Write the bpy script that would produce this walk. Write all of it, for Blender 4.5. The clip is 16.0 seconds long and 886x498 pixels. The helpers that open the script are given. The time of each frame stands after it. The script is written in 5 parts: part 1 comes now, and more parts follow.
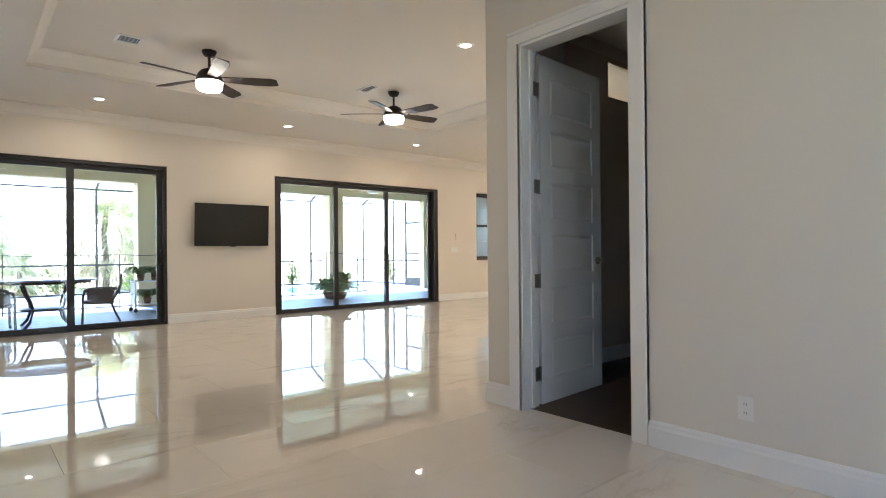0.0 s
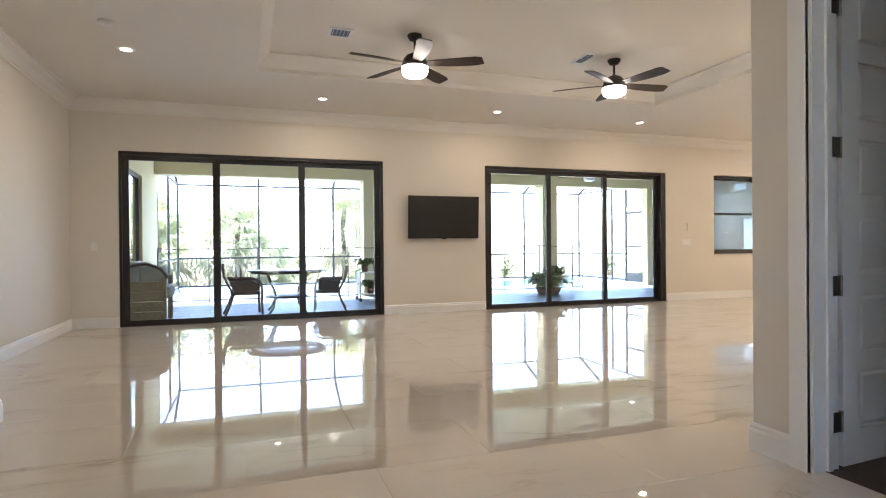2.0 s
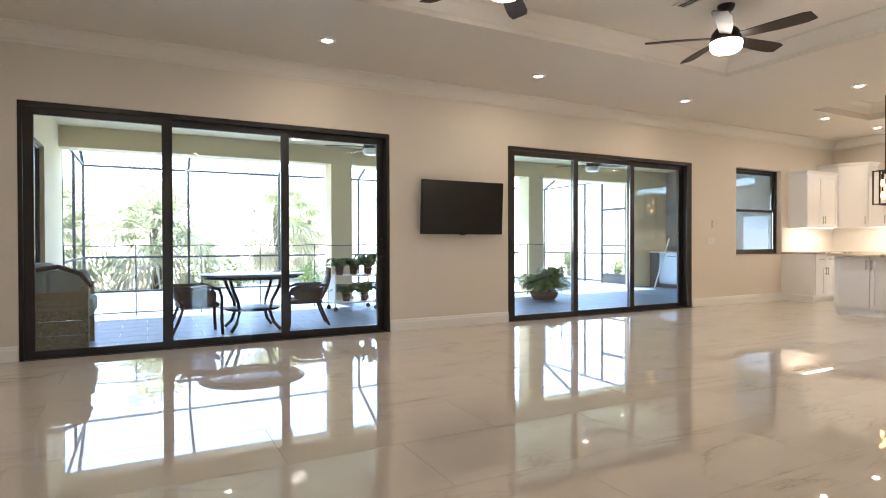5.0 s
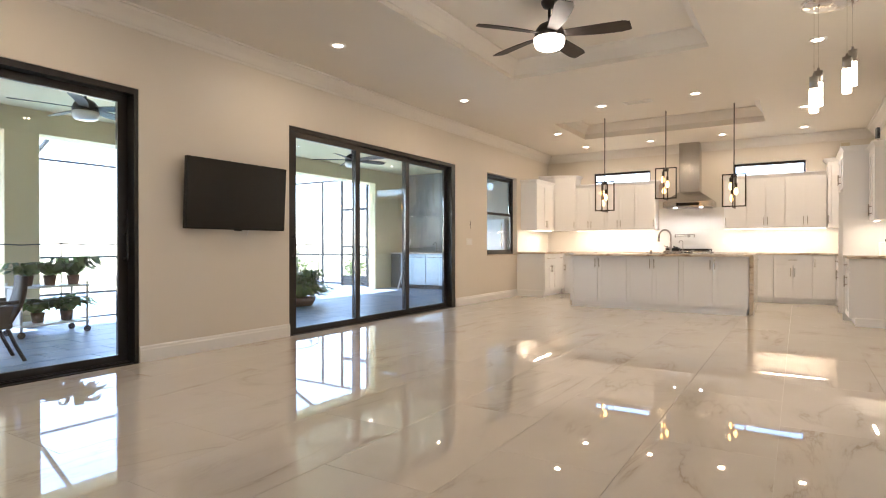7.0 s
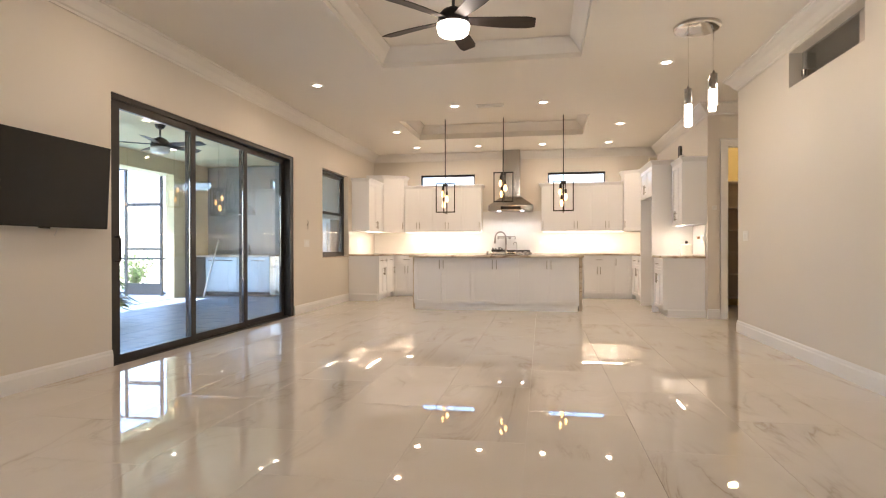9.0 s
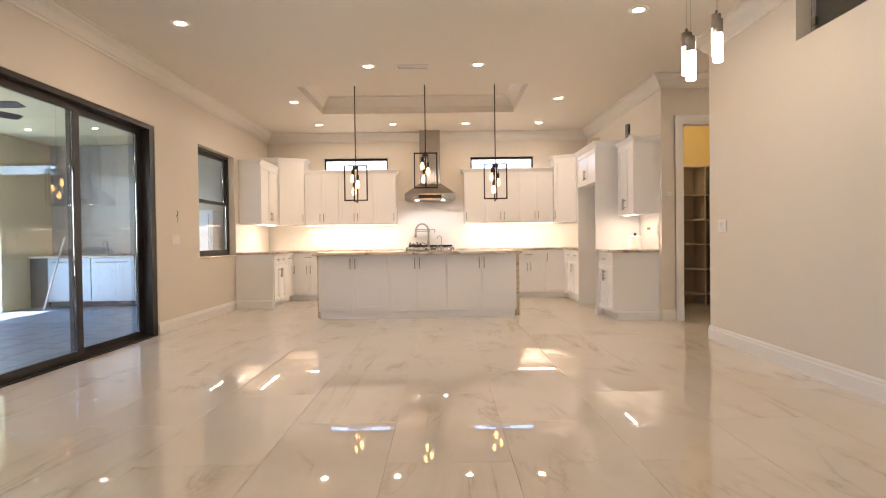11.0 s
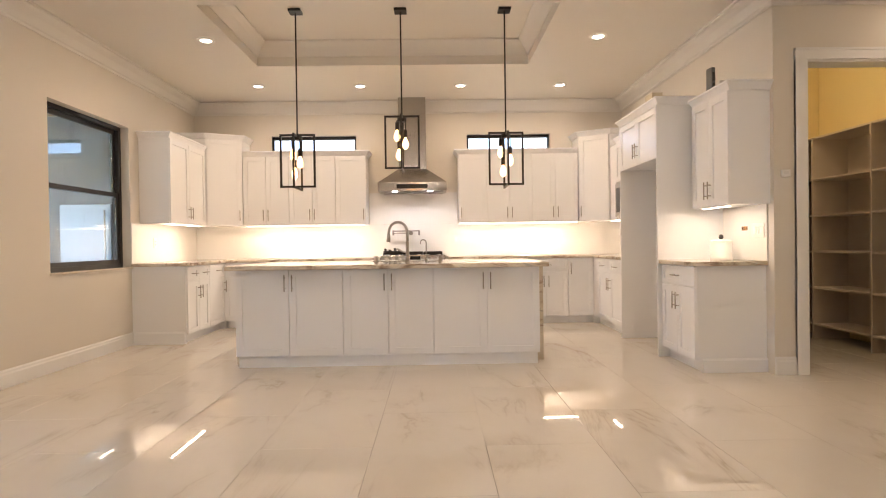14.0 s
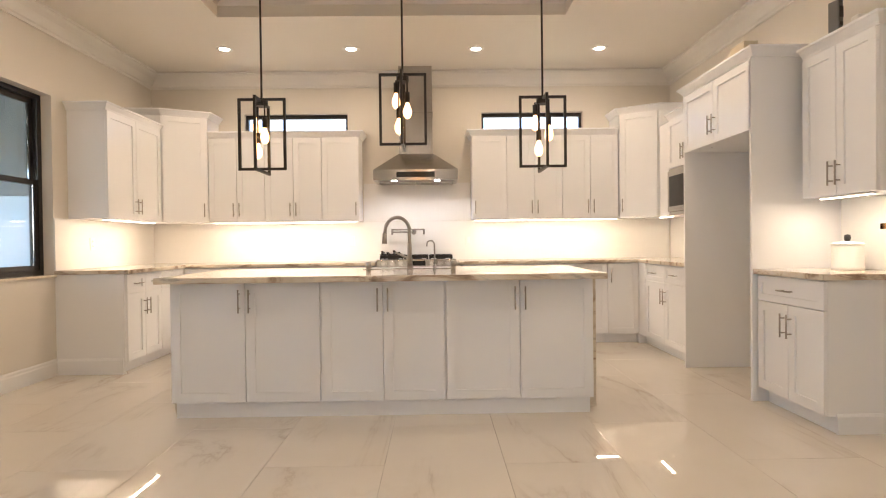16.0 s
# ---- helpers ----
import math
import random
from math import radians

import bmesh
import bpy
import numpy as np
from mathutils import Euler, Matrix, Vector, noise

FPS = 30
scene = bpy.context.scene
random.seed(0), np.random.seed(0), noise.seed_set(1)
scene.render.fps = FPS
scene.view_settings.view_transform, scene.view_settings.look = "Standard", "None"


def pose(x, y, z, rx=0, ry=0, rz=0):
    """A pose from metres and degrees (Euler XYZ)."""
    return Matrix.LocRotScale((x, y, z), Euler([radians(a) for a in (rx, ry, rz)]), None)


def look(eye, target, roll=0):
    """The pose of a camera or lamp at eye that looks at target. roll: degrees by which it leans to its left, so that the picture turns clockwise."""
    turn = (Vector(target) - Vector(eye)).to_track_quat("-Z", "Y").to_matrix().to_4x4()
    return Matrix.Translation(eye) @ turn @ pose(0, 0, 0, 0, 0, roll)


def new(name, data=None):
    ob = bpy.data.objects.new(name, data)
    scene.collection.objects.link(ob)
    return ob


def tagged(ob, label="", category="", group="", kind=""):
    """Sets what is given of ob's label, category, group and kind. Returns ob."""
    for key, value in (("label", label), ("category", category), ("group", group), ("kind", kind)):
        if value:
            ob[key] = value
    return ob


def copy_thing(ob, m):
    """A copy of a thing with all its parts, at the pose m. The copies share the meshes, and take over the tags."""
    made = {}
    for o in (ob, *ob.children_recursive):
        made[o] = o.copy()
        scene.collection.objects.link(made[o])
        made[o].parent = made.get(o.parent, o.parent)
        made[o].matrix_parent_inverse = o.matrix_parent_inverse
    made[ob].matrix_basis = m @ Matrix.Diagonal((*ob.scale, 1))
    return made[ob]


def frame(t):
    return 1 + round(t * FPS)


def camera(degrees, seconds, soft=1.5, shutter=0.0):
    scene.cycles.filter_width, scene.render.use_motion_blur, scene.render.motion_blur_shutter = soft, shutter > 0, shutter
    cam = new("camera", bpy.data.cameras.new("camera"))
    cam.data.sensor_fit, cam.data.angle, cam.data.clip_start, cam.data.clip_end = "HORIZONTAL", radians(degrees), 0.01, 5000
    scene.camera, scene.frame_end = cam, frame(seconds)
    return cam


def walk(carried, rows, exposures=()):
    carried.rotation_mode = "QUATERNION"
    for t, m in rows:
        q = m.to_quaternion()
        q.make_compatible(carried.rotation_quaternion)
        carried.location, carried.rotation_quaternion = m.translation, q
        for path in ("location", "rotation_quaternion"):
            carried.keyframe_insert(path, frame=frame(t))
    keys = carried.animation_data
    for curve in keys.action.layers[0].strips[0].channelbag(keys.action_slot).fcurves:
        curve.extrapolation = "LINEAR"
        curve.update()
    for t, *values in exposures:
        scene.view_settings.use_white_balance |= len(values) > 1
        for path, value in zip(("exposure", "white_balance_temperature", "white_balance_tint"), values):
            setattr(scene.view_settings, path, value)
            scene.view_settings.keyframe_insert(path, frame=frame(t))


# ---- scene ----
cam = camera(76.2, 16.0, 1.1)
PATH = [
    (0, (-0.037, -0.124, 1.091), (1.262, 1.396, 1.099), -0.5),
    (0.5, (-0.004, -0.125, 1.11), (1.114, 1.533, 1.114), -0.5),
    (1, (0.079, -0.007, 1.125), (1.03, 1.753, 1.119), -0.6),
    (1.5, (0.248, 0.221, 1.11), (1.049, 2.054, 1.098), -0.6),
    (2, (0.383, 0.514, 1.083), (1.032, 2.406, 1.073), -0.5),
    (2.5, (0.337, 0.913, 1.081), (0.851, 2.846, 1.068), -0.4),
    (3, (0.216, 1.334, 1.089), (0.67, 3.281, 1.072), -0.2),
    (5.5, (-0.32, 3.246, 1.089), (0.818, 4.89, 1.068), -0.1),
    (6, (-0.334, 3.65, 1.083), (1.011, 5.129, 1.06), -0.0),
    (6.5, (-0.358, 4.003, 1.07), (1.179, 5.283, 1.05), 0.1),
    (7, (-0.415, 4.363, 1.045), (1.278, 5.427, 1.034), 0.0),
    (7.5, (-0.423, 4.695, 1.047), (1.384, 5.551, 1.04), -0.0),
    (8, (-0.408, 4.984, 1.047), (1.472, 5.668, 1.04), -0.0),
    (8.5, (-0.398, 5.302, 1.044), (1.538, 5.805, 1.04), -0.1),
    (9, (-0.263, 5.585, 1.054), (1.707, 5.929, 1.047), -0.1),
    (9.5, (0.003, 5.801, 1.046), (1.991, 6.018, 1.034), -0.3),
    (10, (0.397, 5.918, 1.051), (2.394, 6.03, 1.033), -0.5),
    (12.5, (2.733, 6.012, 1.098), (4.732, 5.975, 1.066), -0.8),
    (13, (3.19, 6.002, 1.108), (5.189, 5.956, 1.08), -0.8),
    (13.5, (3.607, 5.981, 1.124), (5.607, 5.937, 1.097), -0.8),
    (14, (4.014, 5.931, 1.097), (6.014, 5.902, 1.077), -0.8),
    (14.5, (4.379, 5.94, 1.106), (6.379, 5.91, 1.083), -0.8),
    (15, (4.736, 5.956, 1.101), (6.736, 5.929, 1.08), -0.7),
    (15.5, (5.097, 5.963, 1.115), (7.097, 5.939, 1.09), -0.8),
    (16, (5.439, 6.004, 1.122), (7.439, 5.981, 1.099), -0.7),
]
EXPOSURES = [(0, 3.2, 5800, 11), (2.5, 3.17, 5950, 14), (5.5, 3.0, 5950, 14), (7, 3.0, 6100, 15), (9, 2.99, 6200, 17), (12.5, 2.98, 6450, 20), (16, 2.88, 6200, 16)]
walk(cam, [(t, look(eye, target, roll)) for t, eye, target, roll in PATH], EXPOSURES)

# ---- world, sun, exposure ----
world = bpy.data.worlds.new("sky")
scene.world = world
world.use_nodes = True
wn = world.node_tree.nodes
sky = wn.new("ShaderNodeTexSky")
sky.sky_type = "NISHITA"
sky.sun_disc = False
sky.sun_elevation = radians(59)
sky.sun_rotation = radians(-8)
sky.air_density, sky.dust_density, sky.ozone_density = 1.0, 0.9, 3.0
wn["Background"].inputs[1].default_value = 0.15
world.node_tree.links.new(sky.outputs[0], wn["Background"].inputs[0])

sun_data = bpy.data.lights.new("sun", "SUN")
sun_data.energy, sun_data.angle, sun_data.color = 5.0, radians(0.6), (1.0, 0.95, 0.87)
sun = new("sun", sun_data)
sun.matrix_basis = look((-4.0, 48.0, 60), (1.0, 12, 0))

WARM = (1.0, 0.755, 0.49)
LAMP_DOWN, LAMP_STRIP, LAMP_PANTRY, LAMP_HOOD = 1.0, 0.85, 2.0, 0.45

# ---- small mesh tools ----
H = 3.13          # ceiling
TRAY = 3.38       # ceiling inside the kitchen tray
TRAY1 = 3.33      # ceiling inside the great room tray
SWALL = 9.35      # inner face of the wall with the sliding doors
BACK = 12.17      # inner face of the kitchen's far wall
KR = 3.20         # inner face of the kitchen's side wall


def quad_box(bm, x0, x1, y0, y1, z0, z1):
    v = [bm.verts.new((x, y, z)) for z in (z0, z1) for y in (y0, y1) for x in (x0, x1)]
    for f in ((0, 2, 3, 1), (4, 5, 7, 6), (0, 1, 5, 4), (2, 6, 7, 3), (0, 4, 6, 2), (1, 3, 7, 5)):
        bm.faces.new([v[i] for i in f])


def tube(bm, p, q, r0, r1=None, n=12, caps=True):
    """A straight round bar from p to q."""
    p, q = Vector(p), Vector(q)
    r1 = r0 if r1 is None else r1
    m = (q - p).to_track_quat("Z", "Y").to_matrix()
    rings = []
    for c, r in ((p, r0), (q, r1)):
        rings.append([bm.verts.new(c + m @ Vector((r * math.cos(2 * math.pi * i / n), r * math.sin(2 * math.pi * i / n), 0))) for i in range(n)])
    for i in range(n):
        f = bm.faces.new((rings[0][i], rings[0][(i + 1) % n], rings[1][(i + 1) % n], rings[1][i]))
        f.smooth = n > 6
    if caps:
        bm.faces.new(rings[0][::-1])
        bm.faces.new(rings[1])


def pipe(bm, pts, r, n=10, r_end=None):
    """A round bar that follows pts."""
    pts = [Vector(p) for p in pts]
    rings = []
    up = Vector((0.3, 0.2, 0.93)).normalized()
    for i, p in enumerate(pts):
        d = (pts[min(i + 1, len(pts) - 1)] - pts[max(i - 1, 0)]).normalized()
        a = d.cross(up)
        if a.length < 0.05:
            a = d.cross(Vector((1, 0, 0)))
        a.normalize()
        b = d.cross(a).normalized()
        rr = r if r_end is None else r + (r_end - r) * i / (len(pts) - 1)
        rings.append([bm.verts.new(p + rr * (a * math.cos(2 * math.pi * k / n) + b * math.sin(2 * math.pi * k / n))) for k in range(n)])
    for j in range(len(rings) - 1):
        for k in range(n):
            bm.faces.new((rings[j][k], rings[j][(k + 1) % n], rings[j + 1][(k + 1) % n], rings[j + 1][k])).smooth = True
    bm.faces.new(rings[0])
    bm.faces.new(rings[-1][::-1])


def lathe(bm, prof, n=24, c=(0, 0, 0)):
    """Turns a profile of (radius, height) round the upright axis at c."""
    rings = []
    for r, z in prof:
        if r < 1e-5:
            rings.append([bm.verts.new((c[0], c[1], c[2] + z))])
        else:
            rings.append([bm.verts.new((c[0] + r * math.cos(2 * math.pi * i / n), c[1] + r * math.sin(2 * math.pi * i / n), c[2] + z)) for i in range(n)])
    for a, b in zip(rings, rings[1:]):
        for i in range(n):
            j = (i + 1) % n
            if len(a) == 1 and len(b) > 1:
                bm.faces.new((a[0], b[j], b[i])).smooth = True
            elif len(b) == 1 and len(a) > 1:
                bm.faces.new((a[i], a[j], b[0])).smooth = True
            elif len(a) > 1:
                bm.faces.new((a[i], a[j], b[j], b[i])).smooth = True


def sweep(bm, path, prof, closed=False):
    """Runs a profile of (distance to the left of the path, height) along a plan path, with mitred corners."""
    n = len(path)
    rows = []
    for i in range(n):
        p = Vector(path[i])
        dirs = []
        if closed or i > 0:
            dirs.append((p - Vector(path[i - 1])).normalized())
        if closed or i < n - 1:
            dirs.append((Vector(path[(i + 1) % n]) - p).normalized())
        nor = [Vector((-d.y, d.x)) for d in dirs]
        m = sum(nor, Vector((0, 0)))
        m = m / m.dot(nor[0]) if len(nor) > 1 else m
        rows.append([bm.verts.new((p.x + m.x * d, p.y + m.y * d, z)) for d, z in prof])
    k = len(prof)
    for i in range(n if closed else n - 1):
        a, b = rows[i], rows[(i + 1) % n]
        for j in range(k):
            bm.faces.new((a[j], b[j], b[(j + 1) % k], a[(j + 1) % k]))
    if not closed:
        bm.faces.new(rows[0])
        bm.faces.new(rows[-1][::-1])


def soften(bm, w, segments=2):
    bmesh.ops.bevel(bm, geom=list(bm.edges), offset=w, segments=segments, profile=0.6, affect="EDGES", clamp_overlap=True)


def mesh_of(name, bm, material):
    bmesh.ops.recalc_face_normals(bm, faces=list(bm.faces))
    me = bpy.data.meshes.new(name)
    bm.to_mesh(me)
    bm.free()
    me.materials.append(material)
    return me


def part(name, bm, material, parent=None, label=""):
    ob = new(name, mesh_of(name, bm, material))
    if parent is not None:
        ob.parent = parent
    return tagged(ob, label)


def box_part(name, a, b, material, parent=None, label="", bevel=0.0, segments=2):
    bm = bmesh.new()
    quad_box(bm, min(a[0], b[0]), max(a[0], b[0]), min(a[1], b[1]), max(a[1], b[1]), min(a[2], b[2]), max(a[2], b[2]))
    if bevel:
        soften(bm, bevel, segments)
    return part(name, bm, material, parent, label)


def thing(name, m, label, category, group="", kind=""):
    ob = new(name)
    ob.empty_display_size = 0.1
    ob.matrix_basis = m
    return tagged(ob, label, category, group, kind)


def structure(name, bm, material, label, category):
    return tagged(part(name, bm, material), label, category, kind="structure")


def slab_cells(bm, a0, a1, b0, b1, holes, put):
    """Cuts the rectangle a0..a1, b0..b1 round its holes and hands each full cell to put."""
    aa = sorted({a0, a1, *[h[0] for h in holes], *[h[1] for h in holes]})
    bb = sorted({b0, b1, *[h[2] for h in holes], *[h[3] for h in holes]})
    for p, q in zip(aa, aa[1:]):
        for r, s in zip(bb, bb[1:]):
            u, w = (p + q) / 2, (r + s) / 2
            if not any(h[0] < u < h[1] and h[2] < w < h[3] for h in holes):
                put(p, q, r, s)


def weld(bm):
    """Joins cells that touch into one shell."""
    bmesh.ops.remove_doubles(bm, verts=list(bm.verts), dist=1e-5)
    seen = {}
    for f in bm.faces:
        seen.setdefault(frozenset(f.verts), []).append(f)
    bmesh.ops.delete(bm, geom=[f for fs in seen.values() if len(fs) > 1 for f in fs], context="FACES_ONLY")


def wall_x(name, y0, y1, x0, x1, holes, material, label, top=H + 0.02):
    bm = bmesh.new()
    slab_cells(bm, x0, x1, -0.2, top, holes, lambda p, q, r, s: quad_box(bm, p, q, y0, y1, r, s))
    weld(bm)
    return structure(name, bm, material, label, "wall")


def wall_y(name, x0, x1, y0, y1, holes, material, label, top=H + 0.02):
    bm = bmesh.new()
    slab_cells(bm, y0, y1, -0.2, top, holes, lambda p, q, r, s: quad_box(bm, x0, x1, p, q, r, s))
    weld(bm)
    return structure(name, bm, material, label, "wall")


# ---- materials ----
class Nodes:
    """A node material under construction."""

    def __init__(self, name, rough=0.5, metal=0.0, color=(0.8, 0.8, 0.8)):
        self.mat = bpy.data.materials.new(name)
        self.mat.use_nodes = True
        self.nt = self.mat.node_tree
        self.bsdf = self.nt.nodes["Principled BSDF"]
        self.bsdf.inputs["Roughness"].default_value = rough
        self.bsdf.inputs["Metallic"].default_value = metal
        self.bsdf.inputs["Base Color"].default_value = (*color, 1)

    def node(self, kind, **inputs):
        n = self.nt.nodes.new("ShaderNode" + kind)
        for key, value in inputs.items():
            n.inputs[key.replace("_", " ")].default_value = value
        return n

    def link(self, a, b):
        self.nt.links.new(a, b)

    def coords(self, scale=(1, 1, 1), shuffle=0.0, space="Object"):
        tc = self.node("TexCoord")
        mp = self.node("Mapping", Scale=scale)
        self.link(tc.outputs[space], mp.inputs["Vector"])
        if shuffle:
            info = self.node("ObjectInfo")
            mul = self.node("VectorMath")
            mul.operation = "SCALE"
            mul.inputs[0].default_value = (shuffle, shuffle * 0.7, shuffle * 1.3)
            self.link(info.outputs["Random"], mul.inputs["Scale"])
            self.link(mul.outputs[0], mp.inputs["Location"])
        return mp.outputs[0]

    def noise(self, vec, scale, detail=4.0, rough=0.55, warp=0.0):
        n = self.node("TexNoise", Scale=scale, Detail=detail, Roughness=rough, Distortion=warp)
        self.link(vec, n.inputs["Vector"])
        return n.outputs["Fac"]

    def ramp(self, fac, stops):
        r = self.node("ValToRGB")
        e = r.color_ramp.elements
        while len(e) < len(stops):
            e.new(0.5)
        for k, (pos, col) in zip(e, stops):
            k.position = pos
            k.color = (*col, 1) if len(col) == 3 else col
        self.link(fac, r.inputs[0])
        return r.outputs[0]

    def mix(self, fac, a, b):
        m = self.node("Mix")
        m.data_type = "RGBA"
        for sock, val in ((m.inputs[0], fac), (m.inputs[6], a), (m.inputs[7], b)):
            if isinstance(val, (int, float)):
                sock.default_value = val
            elif isinstance(val, tuple):
                sock.default_value = (*val, 1)
            else:
                self.link(val, sock)
        return m.outputs[2]

    def bump(self, height, strength, distance=0.01):
        b = self.node("Bump", Strength=strength, Distance=distance)
        self.link(height, b.inputs["Height"])
        self.link(b.outputs[0], self.bsdf.inputs["Normal"])

    def color(self, out):
        self.link(out, self.bsdf.inputs["Base Color"])

    def rough(self, fac, lo, hi):
        m = self.node("MapRange")
        m.inputs["To Min"].default_value, m.inputs["To Max"].default_value = lo, hi
        self.link(fac, m.inputs["Value"])
        self.link(m.outputs[0], self.bsdf.inputs["Roughness"])


def paint(name, color, rough=0.5, bump=0.08, drift=0.04):
    n = Nodes(name, rough)
    v = n.coords()
    big = n.noise(v, 0.7, 3)
    fine = n.noise(v, 140.0, 3)
    dark = tuple(c * (1 - drift) for c in color)
    n.color(n.mix(big, dark, color))
    n.rough(n.noise(v, 2.5, 4), rough - 0.06, rough + 0.06)
    n.bump(fine, bump, 0.002)
    return n.mat


def metal(name, color, rough, brushed=0.0, axis=(1, 1, 1)):
    n = Nodes(name, rough, 1.0, color)
    v = n.coords(axis)
    g = n.noise(v, 60.0, 4)
    n.rough(g, max(rough - 0.06, 0.02), rough + 0.08)
    if brushed:
        n.bump(g, brushed, 0.001)
    return n.mat


def glow(name, color, strength):
    m = bpy.data.materials.new(name)
    m.use_nodes = True
    b = m.node_tree.nodes["Principled BSDF"]
    b.inputs["Base Color"].default_value = (*color, 1)
    b.inputs["Emission Color"].default_value = (*color, 1)
    b.inputs["Emission Strength"].default_value = strength
    return m


def glass_material(name, tint=(1, 1, 1), rough=0.0):
    n = Nodes(name, rough, 0.0, tint)
    n.bsdf.inputs["Transmission Weight"].default_value = 1.0
    n.bsdf.inputs["IOR"].default_value = 1.45
    return n.mat


def marble_tile():
    """Polished porcelain: warm white with long thin smoky veins; each tile shows another stretch of stone."""
    n = Nodes("polished_marble_tile", 0.02)
    v = n.coords((1, 1, 1), 37.0)
    turned = n.node("Mapping", Rotation=(0, 0, -0.55), Scale=(0.34, 1.15, 1.0))
    n.link(v, turned.inputs["Vector"])
    a = n.noise(turned.outputs[0], 1.1, 7, 0.6, 1.2)
    sub = n.node("Math")
    sub.operation = "SUBTRACT"
    sub.inputs[1].default_value = 0.5
    n.link(a, sub.inputs[0])
    ab = n.node("Math")
    ab.operation = "ABSOLUTE"
    n.link(sub.outputs[0], ab.inputs[0])
    vein = n.ramp(ab.outputs[0], [(0.0, (1, 1, 1)), (0.005, (0.6, 0.6, 0.6)), (0.02, (0.25, 0.25, 0.25)), (0.08, (0, 0, 0))])
    patch = n.ramp(n.noise(v, 1.3, 3), [(0.48, (0, 0, 0)), (0.73, (1, 1, 1))])
    both = n.node("Math")
    both.operation = "MULTIPLY"
    n.link(vein, both.inputs[0])
    n.link(patch, both.inputs[1])
    base = n.mix(n.noise(v, 2.0, 5), (0.68, 0.63, 0.555), (0.755, 0.715, 0.65))
    n.color(n.mix(both.outputs[0], base, (0.46, 0.39, 0.31)))
    n.rough(n.noise(v, 6.0, 4), 0.008, 0.03)
    n.bump(n.noise(v, 1.6, 2), 0.015, 0.003)
    n.bsdf.inputs["IOR"].default_value = 1.6
    n.bsdf.inputs["Specular IOR Level"].default_value = 0.75
    return n.mat


def granite():
    """Worktop stone: cream ground with brown and grey waves."""
    n = Nodes("veined_granite", 0.08)
    v = n.coords((1.0, 0.35, 1.0))
    w = n.noise(v, 6.0, 8, 0.65, 1.4)
    n.color(n.ramp(w, [(0.28, (0.18, 0.13, 0.10)), (0.40, (0.40, 0.31, 0.24)), (0.47, (0.66, 0.58, 0.48)), (0.60, (0.74, 0.69, 0.61)), (0.72, (0.38, 0.35, 0.32)), (0.8, (0.6, 0.5, 0.4))]))
    n.rough(n.noise(v, 30.0, 3), 0.05, 0.14)
    return n.mat


def wood(name, lo, hi, rough=0.45, grain=(14, 1.2, 14)):
    n = Nodes(name, rough)
    v = n.coords(grain, 9.0)
    g = n.noise(v, 2.2, 8, 0.65, 0.6)
    n.color(n.ramp(g, [(0.3, lo), (0.7, hi)]))
    n.bump(g, 0.12, 0.004)
    return n.mat


M_WALL = paint("warm_white_wall_paint", (0.745, 0.702, 0.632), 0.5)
M_CEIL = paint("ceiling_paint", (0.79, 0.755, 0.69), 0.6)
M_TRIM = paint("satin_white_trim", (0.83, 0.83, 0.825), 0.36, 0.0, 0.01)
M_CROWN = paint("cream_white_crown_paint", (0.79, 0.765, 0.72), 0.5, 0.0, 0.01)
M_CAB = paint("white_cabinet_lacquer", (0.90, 0.915, 0.945), 0.30, 0.02, 0.02)
M_SHELF = paint("pantry_melamine", (0.60, 0.51, 0.42), 0.4, 0.02)
M_BRONZE = paint("dark_bronze_aluminium", (0.018, 0.016, 0.016), 0.38, 0.02)
M_BLACK = paint("matt_black_metal", (0.016, 0.013, 0.012), 0.42, 0.03)
M_SCREEN = paint("black_screen", (0.006, 0.006, 0.007), 0.22, 0.0)
M_STEEL = metal("brushed_steel", (0.50, 0.48, 0.45), 0.17, 0.0, (9, 9, 0.3))
M_NICKEL = metal("brushed_nickel", (0.40, 0.375, 0.35), 0.30)
M_CHROME = metal("polished_chrome", (0.75, 0.73, 0.70), 0.08)
M_GLASS = glass_material("window_glass", (0.94, 0.97, 1.0))
M_MARBLE = marble_tile()
M_GROUT = paint("tile_grout", (0.60, 0.57, 0.52), 0.8, 0.2)
M_STONE = granite()
M_SPLASH = paint("glazed_white_backsplash", (0.82, 0.81, 0.79), 0.20, 0.02, 0.03)
M_DARKWOOD = wood("dark_wood_floor", (0.035, 0.024, 0.018), (0.085, 0.056, 0.04), 0.4)
M_BLADE = wood("espresso_fan_blade", (0.016, 0.011, 0.009), (0.04, 0.026, 0.02), 0.55)
M_BEDROOM = paint("taupe_bedroom_paint", (0.64, 0.55, 0.48), 0.6)
# yellow of the pantry's warm lamp light is put into this colour
M_PANTRY = paint("pantry_paint_lamp_yellow", (0.74, 0.60, 0.30), 0.55)
M_PLASTIC = paint("white_plastic", (0.80, 0.79, 0.76), 0.35, 0.01, 0.02)
M_DOWN = glow("downlight_lens", (1.0, 0.86, 0.68), 3.5)
M_FANGLOW = glow("opal_fan_glass", (1.0, 0.86, 0.68), 4.0)
M_OPAL = paint("unlit_opal_glass", (0.78, 0.77, 0.74), 0.2, 0.0)
M_AMBER = glass_material("amber_glass", (0.55, 0.25, 0.08), 0.05)
M_CREAM = paint("cream_cardboard", (0.62, 0.55, 0.42), 0.7)
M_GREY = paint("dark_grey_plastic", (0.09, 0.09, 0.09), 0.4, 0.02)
M_BULB = glow("amber_bulb", (1.0, 0.52, 0.17), 1.3)
